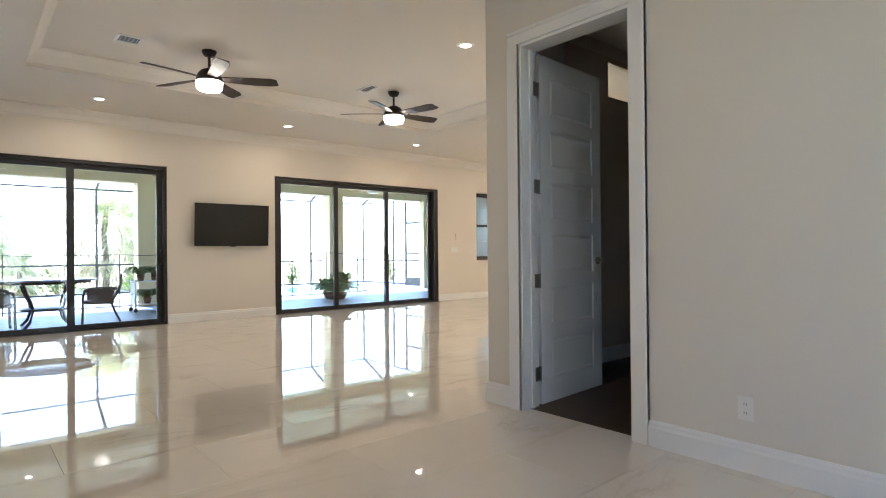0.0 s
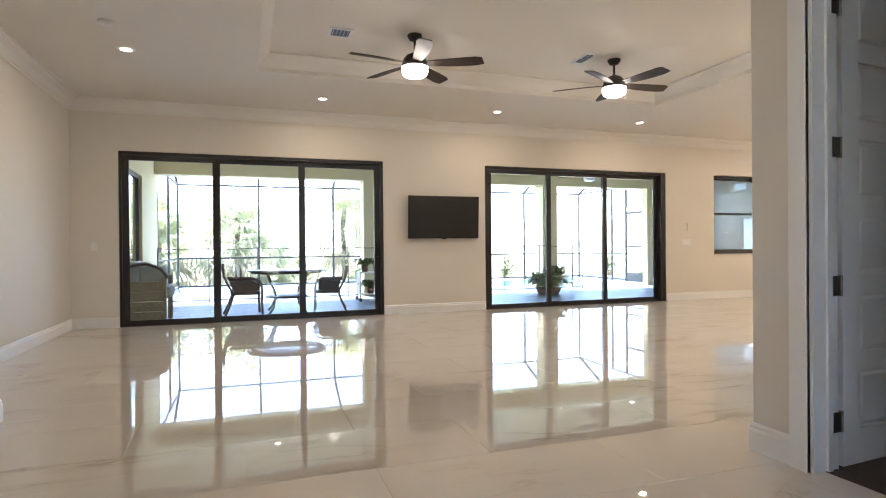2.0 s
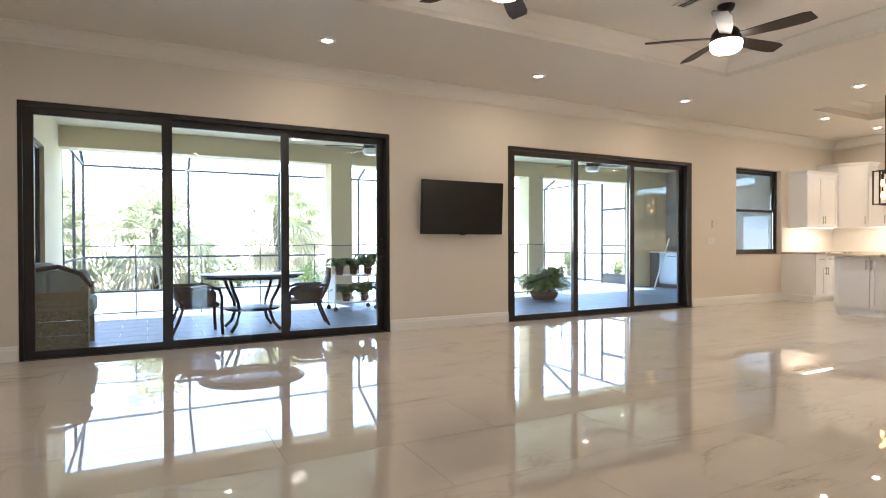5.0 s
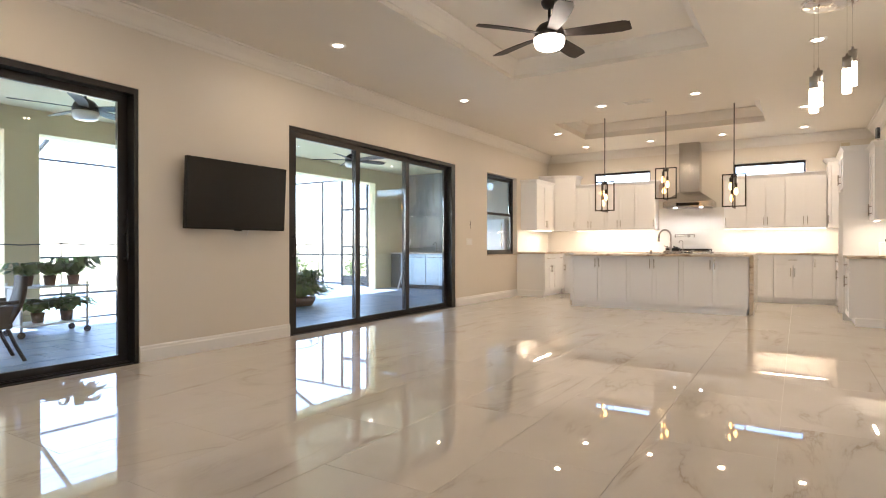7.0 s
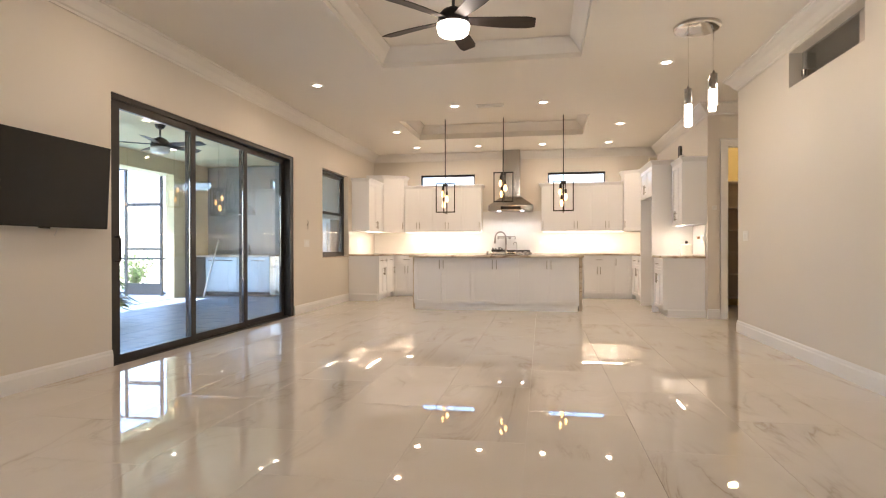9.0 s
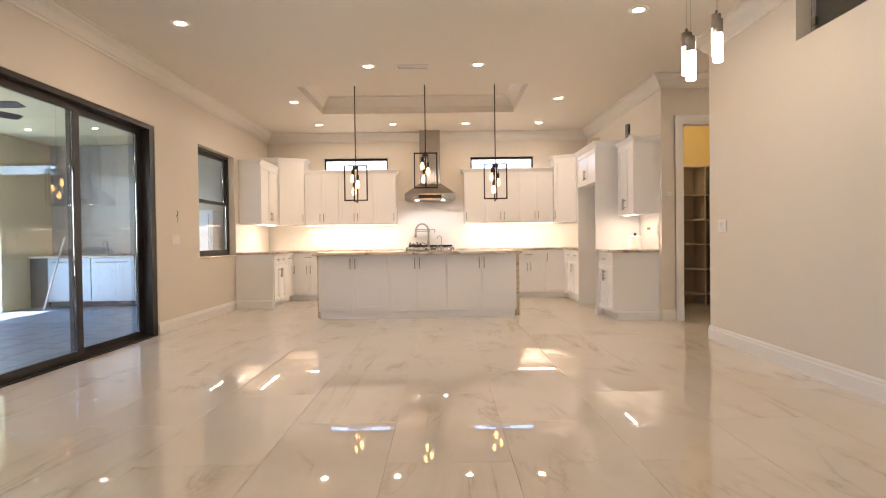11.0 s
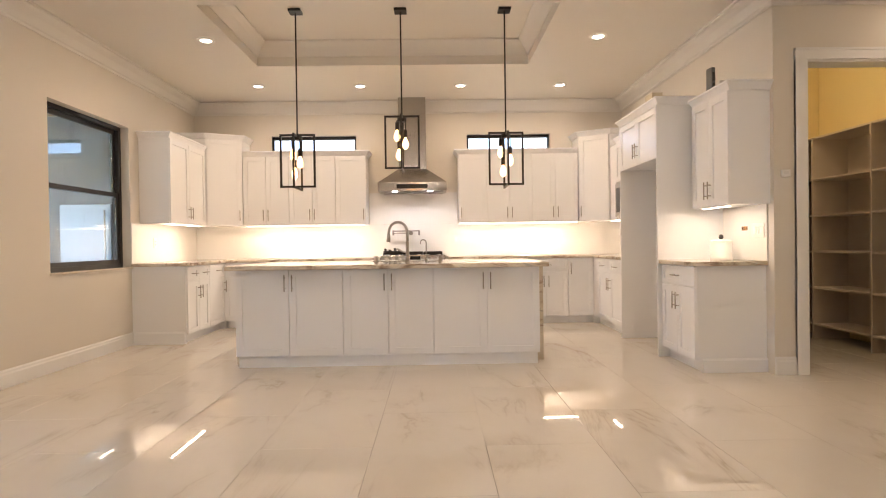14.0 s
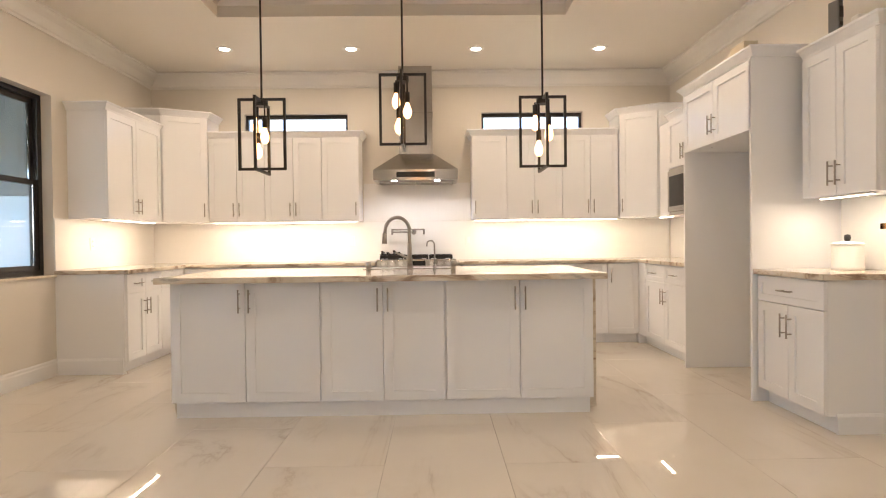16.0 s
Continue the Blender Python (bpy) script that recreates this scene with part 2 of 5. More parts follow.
M_HOODLIGHT = glow("lit_hood_lamp", (1.0, 0.95, 0.88), 4.0)
M_TUBE = glow("lit_frosted_tube", (1.0, 0.86, 0.64), 2.2)
M_STRIP = glow("under_cabinet_strip", (1.0, 0.82, 0.60), 2.6)


def lamp(name, kind, energy, m, color=(1.0, 0.80, 0.58), size=0.1, size_y=None, spread=None):
    d = bpy.data.lights.new(name, kind)
    d.energy, d.color = energy, color
    if kind == "AREA":
        d.size = size
        if size_y:
            d.shape, d.size_y = "RECTANGLE", size_y
        else:
            d.shape = "DISK"
        if spread:
            d.spread = radians(spread)
    else:
        d.shadow_soft_size = size
    ob = new(name, d)
    ob.matrix_basis = m
    return ob


# ---- structure: floors ----
Y0 = -2.6
bm = bmesh.new()
quad_box(bm, -2.3, 3.02, Y0 - 0.2, SWALL + 0.2, -0.2, -0.006)
quad_box(bm, 3.02, 8.66, 3.06, SWALL + 0.2, -0.2, -0.006)
quad_box(bm, 3.02, 3.6, 2.70, 3.06, -0.19, -0.006)
quad_box(bm, 8.66, 12.37, 1.2, SWALL + 0.2, -0.2, -0.006)
quad_box(bm, 7.02, 8.66, 0.9, 3.06, -0.2, -0.006)
floor = structure("floor", bm, M_GROUT, "glossy white marble-look tiles with smoky veins on the floor", "floor")
bm = bmesh.new()
quad_box(bm, 2.95, 7.02, -2.6, 2.70, -0.2, 0.004)
quad_box(bm, 3.5, 7.02, 2.70, 3.045, -0.2, 0.004)
structure("floor_bedroom", bm, M_DARKWOOD, "dark brown wooden floor of the unlit side room", "floor")

# ---- structure: walls ----
S1, S2 = (-1.318, 2.415), (4.175, 7.925)
KW = (9.085, 10.42, 0.86, 2.445)
CL = ((7.04, 8.26), (4.245, 5.45))
DOOR = (1.62, 2.47, 2.50)
SH = 2.445
wall_x("wall_sliders", SWALL, SWALL + 0.2, -2.25, BACK + 0.2,
       [(S1[0], S1[1], -0.05, SH), (S2[0], S2[1], -0.05, SH), KW], M_WALL, "long warm white plaster wall with sliding glass doors")
wall_y("wall_kitchen", BACK, BACK + 0.2, KR - 0.15, SWALL, [(a, b, 2.33, 2.665) for a, b in CL], M_WALL, "warm white kitchen wall with two clerestory windows")
wall_x("wall_kitchen_side", KR - 0.15, KR, 8.52, BACK, [], M_WALL, "warm white kitchen wall behind the tall cabinets")
PD = (2.12, 2.94, 2.53)
wall_y("wall_pantry", 8.52, 8.67, 0.9, KR - 0.15, [(PD[0], PD[1], -0.3, PD[2])], M_WALL, "white wall with the open pantry doorway")
TR = (4.45, 5.77, 2.60, 2.94)
wall_x("wall_dining", 3.05, KR, 3.6, 7.22, [TR], M_WALL, "plain warm white wall with a high transom window")
wall_x("wall_jog", 2.64, 2.79, 2.88, 3.45, [], M_WALL, "short white wall piece beside the side room")
wall_y("wall_jog_return", 3.45, 3.6, 2.64, KR, [], M_WALL, "short white wall return")
wall_y("wall_bedroom_door", 2.88, 3.03, Y0, 2.64, [(DOOR[0], DOOR[1], -0.3, DOOR[2])], M_WALL, "greyish white wall round the side room's door")
wall_y("wall_hall_side", 7.07, 7.22, 0.9, 3.05, [], M_WALL, "white wall of the short hall")
wall_x("wall_hall_end", 0.75, 0.9, 7.07, 8.67, [], M_WALL, "white wall at the hall's end")
wall_y("wall_left", -2.05, -1.90, 4.7, SWALL, [(5.80, 6.66, -0.3, 2.47)], M_WALL, "white side wall of the great room")
wall_y("wall_foyer", -1.27, -1.12, Y0, 4.79, [(-2.15, -0.65, 0.5, 2.5)], M_WALL, "white foyer wall that ends in the great room")
wall_x("wall_foyer_return", 4.64, 4.79, -2.05, -1.27, [], M_WALL, "short white return wall")
wall_x("wall_foyer_end", Y0 - 0.15, Y0, -1.27, 3.03, [(0.9, 2.85, -0.05, 2.8)], M_WALL, "white wall at the back of the foyer")
wall_x("wall_bedroom_end", -2.75, -2.6, 3.03, 7.07, [], M_BEDROOM, "taupe wall of the unlit side room")
wall_y("wall_bedroom_far", 7.0, 7.065, -2.6, 3.05, [], M_BEDROOM, "taupe far wall of the unlit side room")
bm = bmesh.new()
slab_cells(bm, 3.6, 7.0, 0, 2.99, [(4.82, TR[1], TR[2], TR[3])], lambda p, q, r, s: quad_box(bm, p, q, 3.035, 3.047, r, s))
bmesh.ops.remove_doubles(bm, verts=bm.verts, dist=0.0005)
structure("wall_bedroom_lining", bm, M_BEDROOM, "taupe painted inner side of the side room's wall", "wall")
wall_x("wall_pantry_back", 1.25, 1.40, 8.67, 10.75, [], M_PANTRY, "pantry wall behind the shelves, with the lamp's yellow light in its paint")
wall_y("wall_pantry_far", 10.60, 10.75, 1.40, KR - 0.15, [], M_PANTRY, "far wall of the pantry, with the lamp's yellow light in its paint")

# ---- structure: ceilings and trays ----
T1 = (0.50, 6.08, 5.16, 7.40)
T2 = (8.82, 10.46, 4.835, 7.91)
bm = bmesh.new()
slab_cells(bm, -2.2, 12.37, -2.75, SWALL + 0.2, [T1, T2], lambda p, q, r, s: quad_box(bm, p, q, r, s, H, H + 0.12))
for (a, b, c, d), top in ((T1, TRAY1), (T2, TRAY)):
    quad_box(bm, a - 0.1, b + 0.1, c - 0.1, d + 0.1, top, top + 0.1)
    for e in ((a - 0.1, a, c - 0.1, d + 0.1), (b, b + 0.1, c - 0.1, d + 0.1), (a, b, c - 0.1, c), (a, b, d, d + 0.1)):
        quad_box(bm, *e, H + 0.12, top)
structure("ceiling", bm, M_CEIL, "white ceiling with two recessed trays", "ceiling")
CROWN = [(0.0, H), (0.0, H - 0.165), (0.012, H - 0.165), (0.018, H - 0.145), (0.035, H - 0.135), (0.075, H - 0.075), (0.115, H - 0.04), (0.125, H - 0.022), (0.145, H - 0.018), (0.145, H)]
room = [(2.88, Y0), (2.88, 2.79), (3.6, 2.79), (3.6, KR), (7.22, KR), (7.22, 0.9), (8.52, 0.9), (8.52, KR), (BACK, KR), (BACK, SWALL), (-1.90, SWALL), (-1.90, 4.79), (-1.12, 4.79), (-1.12, Y0)]
bm = bmesh.new()
sweep(bm, room, CROWN, True)
structure("crown_moulding", bm, M_CROWN, "white crown moulding round the ceiling", "moulding")
for k, ((a, b, c, d), top) in enumerate(((T1, TRAY1), (T2, TRAY))):
    bm = bmesh.new()
    prof = [(0, top), (0, top - 0.15), (0.012, top - 0.15), (0.03, top - 0.125), (0.07, top - 0.065), (0.105, top - 0.03), (0.125, top - 0.016), (0.125, top)]
    sweep(bm, [(a, c), (b, c), (b, d), (a, d)], prof, True)
    structure(f"trim_tray_{k + 1}", bm, M_CROWN, "white crown moulding inside the recessed ceiling tray", "moulding")

# ---- baseboards and casings ----
BASE = [(0.0, 0.0), (0.017, 0.0), (0.017, 0.105), (0.012, 0.118), (0.012, 0.132), (0.006, 0.145), (0.0, 0.145)]
bm = bmesh.new()
for run in ([(2.88, Y0), (2.88, DOOR[0] - 0.09)], [(2.88, DOOR[1] + 0.09), (2.88, 2.79), (3.6, 2.79), (3.6, KR), (7.22, KR), (7.22, 0.9), (8.52, 0.9), (8.52, PD[0] - 0.09)],
            [(8.52, PD[1] + 0.09), (8.52, KR)], [(10.44, SWALL), (S2[1] + 0.0, SWALL)], [(S2[0], SWALL), (S1[1], SWALL)],
            [(S1[0], SWALL), (-1.90, SWALL), (-1.90, 6.75)], [(-1.90, 5.71), (-1.90, 4.79), (-1.12, 4.79), (-1.12, Y0), (2.88, Y0)],
            [(7.0, -2.6), (7.0, 3.035), (3.62, 3.035)]):
    sweep(bm, run, BASE)
structure("baseboard", bm, M_TRIM, "tall white baseboard along the walls", "baseboard")


def casing(name, axis_x, side, a, b, top, label):
    """Door casing on a wall that runs along y, on the side given."""
    bm = bmesh.new()
    w = 0.09
    s = 0.02 * side
    for (p, q, r, t) in ((a - w, a, 0, top), (b, b + w, 0, top), (a - w, b + w, top, top + w)):
        quad_box(bm, min(axis_x, axis_x + s), max(axis_x, axis_x + s), p, q, r, t)
        quad_box(bm, min(axis_x, axis_x + 1.35 * s), max(axis_x, axis_x + 1.35 * s), p, q if r == top else (p + 0.02 if p < a else q), r if r == 0 else t - 0.02, t)
    return structure(name, bm, M_TRIM, label, "trim")


def jamb(name, x0, x1, a, b, top, label):
    bm = bmesh.new()
    quad_box(bm, x0, x1, a, a + 0.02, 0, top)
    quad_box(bm, x0, x1, b - 0.02, b, 0, top)
    quad_box(bm, x0, x1, a + 0.02, b - 0.02, top - 0.02, top)
    m = (x0 + x1) / 2
    quad_box(bm, m, m + 0.03, a + 0.02, a + 0.032, 0, top - 0.02)
    quad_box(bm, m, m + 0.03, b - 0.032, b - 0.02, 0, top - 0.02)
    return structure(name, bm, M_TRIM, label, "trim")


casing("trim_bedroom_door", 2.88, -1, DOOR[0], DOOR[1], DOOR[2], "white door casing of the side room")
jamb("trim_bedroom_jamb", 2.875, 3.035, DOOR[0], DOOR[1], DOOR[2], "white door jamb of the side room")
casing("trim_pantry", 8.52, -1, PD[0], PD[1], PD[2], "white casing round the pantry doorway")
jamb("trim_pantry_jamb", 8.515, 8.675, PD[0], PD[1], PD[2], "white jamb of the pantry doorway")
casing("trim_left_door", -1.90, 1, 5.80, 6.66, 2.47, "white door casing on the side wall")

# ---- windows and sliding doors ----
def ring_frame(bm, x0, x1, y0, y1, z0, z1, left, right, bottom, top):
    """A flat rectangular frame that stands in the xz plane."""
    quad_box(bm, x0, x0 + left, y0, y1, z0, z1)
    quad_box(bm, x1 - right, x1, y0, y1, z0, z1)
    quad_box(bm, x0 + left, x1 - right, y0, y1, z0, z0 + bottom)
    quad_box(bm, x0 + left, x1 - right, y0, y1, z1 - top, z1)


def pane(name, a, b, parent):
    ob = box_part(name, a, b, M_GLASS, parent)
    ob.visible_shadow = False
    return ob


def slider(name, x0, x1, pulls, thick_right, label):
    root = thing(name, pose(x0, SWALL, 0), label, "sliding door", "sliding glass doors", "structure")
    w = x1 - x0
    bm = bmesh.new()
    ring_frame(bm, 0.002, w - 0.002, 0.006, 0.17, -0.028, SH - 0.003, 0.035, 0.035 + thick_right, 0.03, 0.05)
    for y in (0.05, 0.10):
        quad_box(bm, 0.04, w - 0.04 - thick_right, y, y + 0.012, 0.002, 0.018)
    part("frame", bm, M_BRONZE, root)
    inner = w - 0.08 - thick_right
    pw = inner / 3
    for i in range(3):
        a = 0.04 + i * pw - (0.035 if i else 0)
        b = 0.04 + (i + 1) * pw + (0.035 if i < 2 else 0)
        y = (0.02, 0.066, 0.112)[i]
        bm = bmesh.new()
        ring_frame(bm, a, b, y, y + 0.04, 0.004, SH - 0.055, 0.085, 0.085, 0.075, 0.07)
        leaf = part("door_panel", bm, M_BRONZE, root, "dark bronze sliding panel")
        pane("pane", (a + 0.087, y + 0.016, 0.08), (b - 0.087, y + 0.024, SH - 0.127), leaf)
        if i in pulls:
            x = b - 0.03 if i == 2 else a + 0.03
            bm = bmesh.new()
            pipe(bm, [(x, y, 0.93), (x, y - 0.045, 0.93), (x, y - 0.05, 0.95), (x, y - 0.05, 1.13), (x, y - 0.045, 1.15), (x, y, 1.15)], 0.011, 8)
            part("handle", bm, M_BLACK, leaf)
    return root


slider("door_1", S1[0], S1[1], (2,), 0.0, "three-panel sliding glass door in a dark bronze frame")
slider("door_2", S2[0], S2[1], (0, 2), 0.07, "three-panel sliding glass door in a dark bronze frame with black pulls")

root = thing("window_1", pose(KW[0], SWALL + 0.09, KW[2]), "single-hung kitchen window in a dark bronze frame", "window", kind="structure")
w, h = KW[1] - KW[0], KW[3] - KW[2]
bm = bmesh.new()
ring_frame(bm, 0.002, w - 0.002, 0, 0.09, 0.022, h - 0.002, 0.045, 0.045, 0.04, 0.04)
part("window_frame", bm, M_BRONZE, root)
for z0, z1, y in ((0.062, 0.845, 0.012), (0.80, h - 0.042, 0.045)):
    bm = bmesh.new()
    ring_frame(bm, 0.047, w - 0.047, y, y + 0.03, z0, z1, 0.04, 0.04, 0.045, 0.045)
    sash = part("sash", bm, M_BRONZE, root)
    pane("pane", (0.088, y + 0.011, z0 + 0.046), (w - 0.088, y + 0.019, z1 - 0.046), sash)
box_part("window_sill", (-0.015, -0.11, 0.0), (w + 0.015, 0.09, 0.022), M_STONE, root, "veined stone sill", 0.004)

for k, (a, b) in enumerate(CL):
    root = thing(f"window_{k + 2}", pose(BACK + 0.06, b, 2.33, 0, 0, -90), "narrow clerestory window with a dark frame above the cabinets", "window", "clerestory windows", "structure")
    w = b - a
    bm = bmesh.new()
    ring_frame(bm, 0.002, w - 0.002, 0, 0.06, 0.002, 0.333, 0.028, 0.028, 0.028, 0.045)
    part("window_frame", bm, M_BRONZE, root)
    pane("pane", (0.03, 0.025, 0.03), (w - 0.03, 0.032, 0.288), root)

root = thing("window_4", pose(TR[0], 3.07, TR[2]), "frameless transom window high in the dining wall", "window", kind="structure")
w = TR[1] - TR[0]
pane("pane", (0.01, 0.0, 0.004), (w - 0.004, 0.01, 0.336), root)
box_part("hinge", (w - 0.085, 0.0101, 0.10), (w - 0.03, 0.035, 0.16), M_STEEL, root, "steel clip", 0.004)

# entrance stays out of view; its transom is added to brighten the foyer
root = thing("door_5", pose(0.9, Y0 - 0.12, 0), "dark entrance door with glazed sidelights and a wide transom added for daylight", "door", kind="structure")
bm = bmesh.new()
ring_frame(bm, 0.003, 1.947, 0.0, 0.06, 0.004, 2.796, 0.06, 0.06, 0.06, 0.06)
quad_box(bm, 0.0635, 1.8865, 0.001, 0.059, 2.30, 2.36)
for x in (0.50, 1.39):
    quad_box(bm, x, x + 0.06, 0.001, 0.059, 0.0645, 2.2995)
part("door_frame", bm, M_BRONZE, root)
box_part("door_leaf", (0.564, 0.01, 0.066), (1.386, 0.05, 2.298), M_BRONZE, root)
pane("pane", (0.064, 0.02, 0.065), (0.499, 0.028, 2.299), root)
pane("pane", (1.451, 0.02, 0.065), (1.886, 0.028, 2.299), root)
pane("pane", (0.064, 0.02, 2.361), (1.886, 0.028, 2.735), root)
# unseen window, added so daylight reaches the foyer wall opposite
FW = (-2.15, -0.65, 0.5, 2.5)
root = thing("window_6", pose(-1.23, FW[0], FW[2], 0, 0, 90), "dark framed foyer window beside the entrance, unseen and added for daylight", "window", kind="structure")
w, h = FW[1] - FW[0], FW[3] - FW[2]
bm = bmesh.new()
ring_frame(bm, 0.002, w - 0.002, 0, 0.06, 0.002, h - 0.002, 0.045, 0.045, 0.045, 0.045)
part("window_frame", bm, M_BRONZE, root)
pane("pane", (0.048, 0.025, 0.048), (w - 0.048, 0.033, h - 0.048), root)

# ---- doors ----
def panel_door(name, width, height, panels, m, label, lever_side):
    """A door leaf in the xz plane, hinged at x = 0, with raised horizontal panels on both faces."""
    root = thing(name, m, label, "door", kind="structure")
    bm = bmesh.new()
    st, gap = 0.125, 0.095
    ph = (height - 0.17 - 0.14 - gap * (panels - 1)) / panels
    zs = [0.17 + i * (ph + gap) for i in range(panels)]
    quad_box(bm, 0, st, 0, 0.04, 0, height)
    quad_box(bm, width - st, width, 0, 0.04, 0, height)
    edges = [0.0] + [v for z in zs for v in (z, z + ph)] + [height]
    for i in range(0, len(edges), 2):
        quad_box(bm, st, width - st, 0, 0.04, edges[i], edges[i + 1])
    part("leaf_frame", bm, M_TRIM, root)
    for z in zs:
        bm = bmesh.new()
        for y0, y1 in ((0.012, 0.028),):
            quad_box(bm, st, width - st, y0, y1, z, z + ph)
        for face, out in ((0.012, 0.003), (0.028, 0.037)):
            d = 0.028
            r0 = [bm.verts.new((x, face, zz)) for x, zz in ((st + 0.012, z + 0.012), (width - st - 0.012, z + 0.012), (width - st - 0.012, z + ph - 0.012), (st + 0.012, z + ph - 0.012))]
            r1 = [bm.verts.new((x, out, zz)) for x, zz in ((st + d, z + d), (width - st - d, z + d), (width - st - d, z + ph - d), (st + d, z + ph - d))]
            for i in range(4):
                bm.faces.new((r0[i], r0[(i + 1) % 4], r1[(i + 1) % 4], r1[i]))
            bm.faces.new(r1)
        part("raised_panel", bm, M_TRIM, root)
    x = width - 0.065
    for sgn, y in ((-1, 0.0), (1, 0.04)):
        bm = bmesh.new()
        tube(bm, (x, y, 1.0), (x, y + sgn * 0.012, 1.0), 0.03, n=20)
        pipe(bm, [(x, y + sgn * 0.01, 1.0), (x, y + sgn * 0.045, 1.0), (x - 0.02, y + sgn * 0.052, 1.0), (x - 0.11, y + sgn * 0.052, 1.002)], 0.009, 10)
        part("lever", bm, M_NICKEL, root, "brushed nickel lever")
    return root


leaf = panel_door("door_3", 0.82, 2.465, 6, pose(3.07, 2.452, 0.008, 0, 0, 4), "open white six-panel door to the dark side room", 1)
for z in (0.22, 0.87, 1.53, 2.21):
    bm = bmesh.new()
    tube(bm, (-0.012, 0.0, z - 0.05), (-0.012, 0.0, z + 0.05), 0.008, n=10)
    quad_box(bm, -0.075, -0.016, -0.0035, 0.0, z - 0.048, z + 0.048)
    quad_box(bm, -0.010, -0.001, 0.0005, 0.034, z - 0.048, z + 0.048)
    part("hinge", bm, M_NICKEL, leaf, "brushed nickel hinge")
panel_door("door_4", 0.856, 2.46, 6, pose(-1.99, 5.802, 0.005, 0, 0, 90), "closed white panel door in the side wall", 1)

# ---- ceiling fixtures ----
DL = [(-0.79, 7.05), (1.36, 8.42), (3.99, 8.42), (6.61, 8.42), (3.78, 3.97), (6.44, 4.20), (7.98, 6.85), (7.97, 5.56), (9.64, 8.16), (9.62, 4.28),
      (11.27, 8.15), (11.30, 6.86), (11.32, 5.57), (11.33, 4.28), (0.75, 2.2), (0.75, -1.0), (7.85, 1.75)]


def downlight():
    root = thing("recessed_downlight", pose(0, 0, H), "lit round recessed downlight in the ceiling", "downlight", "recessed ceiling downlights")
    bm = bmesh.new()
    lathe(bm, [(0.052, -0.003), (0.056, -0.008), (0.082, -0.006), (0.086, 0.0), (0.052, 0.0), (0.052, -0.003)], 28)
    part("trim_ring", bm, M_PLASTIC, root)
    bm = bmesh.new()
    lathe(bm, [(0.0, -0.005), (0.051, -0.0045), (0.051, -0.001), (0.0, -0.001)], 24)
    part("lens", bm, M_DOWN, root, "glowing warm white lens")
    return root


first = downlight()
for i, (x, y) in enumerate(DL):
    if i == 0:
        first.matrix_basis = pose(x, y, H)
    else:
        copy_thing(first, pose(x, y, H))
    lamp("downlight_beam", "AREA", LAMP_DOWN, pose(x, y, H - 0.012), WARM, 0.1, spread=175)


def ceiling_fan(turn, name="ceiling_fan", lit=True):
    root = thing(name, pose(0, 0, TRAY), "dark bronze five-blade ceiling fan with a lit drum light", "ceiling fan", "great room ceiling fans")
    bm = bmesh.new()
    lathe(bm, [(0.0, 0.0), (0.078, 0.0), (0.076, -0.02), (0.055, -0.055), (0.02, -0.068), (0.0, -0.068)], 28)
    part("canopy", bm, M_BLACK, root)
    bm = bmesh.new()
    tube(bm, (0, 0, -0.06), (0, 0, -0.205), 0.014, n=14)
    part("downrod", bm, M_BLACK, root)
    bm = bmesh.new()
    lathe(bm, [(0.0, -0.22), (0.03, -0.22), (0.05, -0.23), (0.09, -0.25), (0.12, -0.285), (0.137, -0.335), (0.137, -0.375), (0.0, -0.375)], 32, (0, 0, 0.03))
    part("motor_housing", bm, M_BLACK, root)
    bm = bmesh.new()
    lathe(bm, [(0.0, -0.475), (0.07, -0.474), (0.108, -0.466), (0.128, -0.45), (0.138, -0.42), (0.141, -0.376), (0.0, -0.376)], 32, (0, 0, 0.03))
    part("drum_glass", bm, M_FANGLOW if lit else M_OPAL, root, "opal glass drum light")
    for k in range(5):
        a = radians(turn + 72 * k)
        bm = bmesh.new()
        n = 10
        rows = []
        for i in range(n + 1):
            u = i / n
            r = 0.115 + u * 0.60
            half = 0.045 + 0.032 * math.sin(min(u * 1.25, 1.0) * math.pi / 2) if u < 0.93 else 0.058
            skew = 0.012 * math.sin(u * math.pi)
            tilt = radians(13)
            rows.append([(r + (0.02 if i == n and s > 0 else 0), s * half + skew, z - s * half * math.tan(tilt)) for s in (-1, 1) for z in (-0.004, 0.004)])
        vv = [[bm.verts.new((x * math.cos(a) - y * math.sin(a), x * math.sin(a) + y * math.cos(a), z - 0.305)) for x, y, z in row] for row in rows]
        for p, q in zip(vv, vv[1:]):
            for i, j in ((0, 2), (2, 3), (3, 1), (1, 0)):
                bm.faces.new((p[i], p[j], q[j], q[i]))
        bm.faces.new((vv[0][0], vv[0][1], vv[0][3], vv[0][2]))
        bm.faces.new((vv[-1][0], vv[-1][2], vv[-1][3], vv[-1][1]))
        part("blade", bm, M_BLADE, root)
    return root


for (x, y), turn in (((2.07, 6.30), 46), ((4.60, 6.34), 68)):
    f = ceiling_fan(turn)
    f.matrix_basis = pose(x, y, TRAY1)


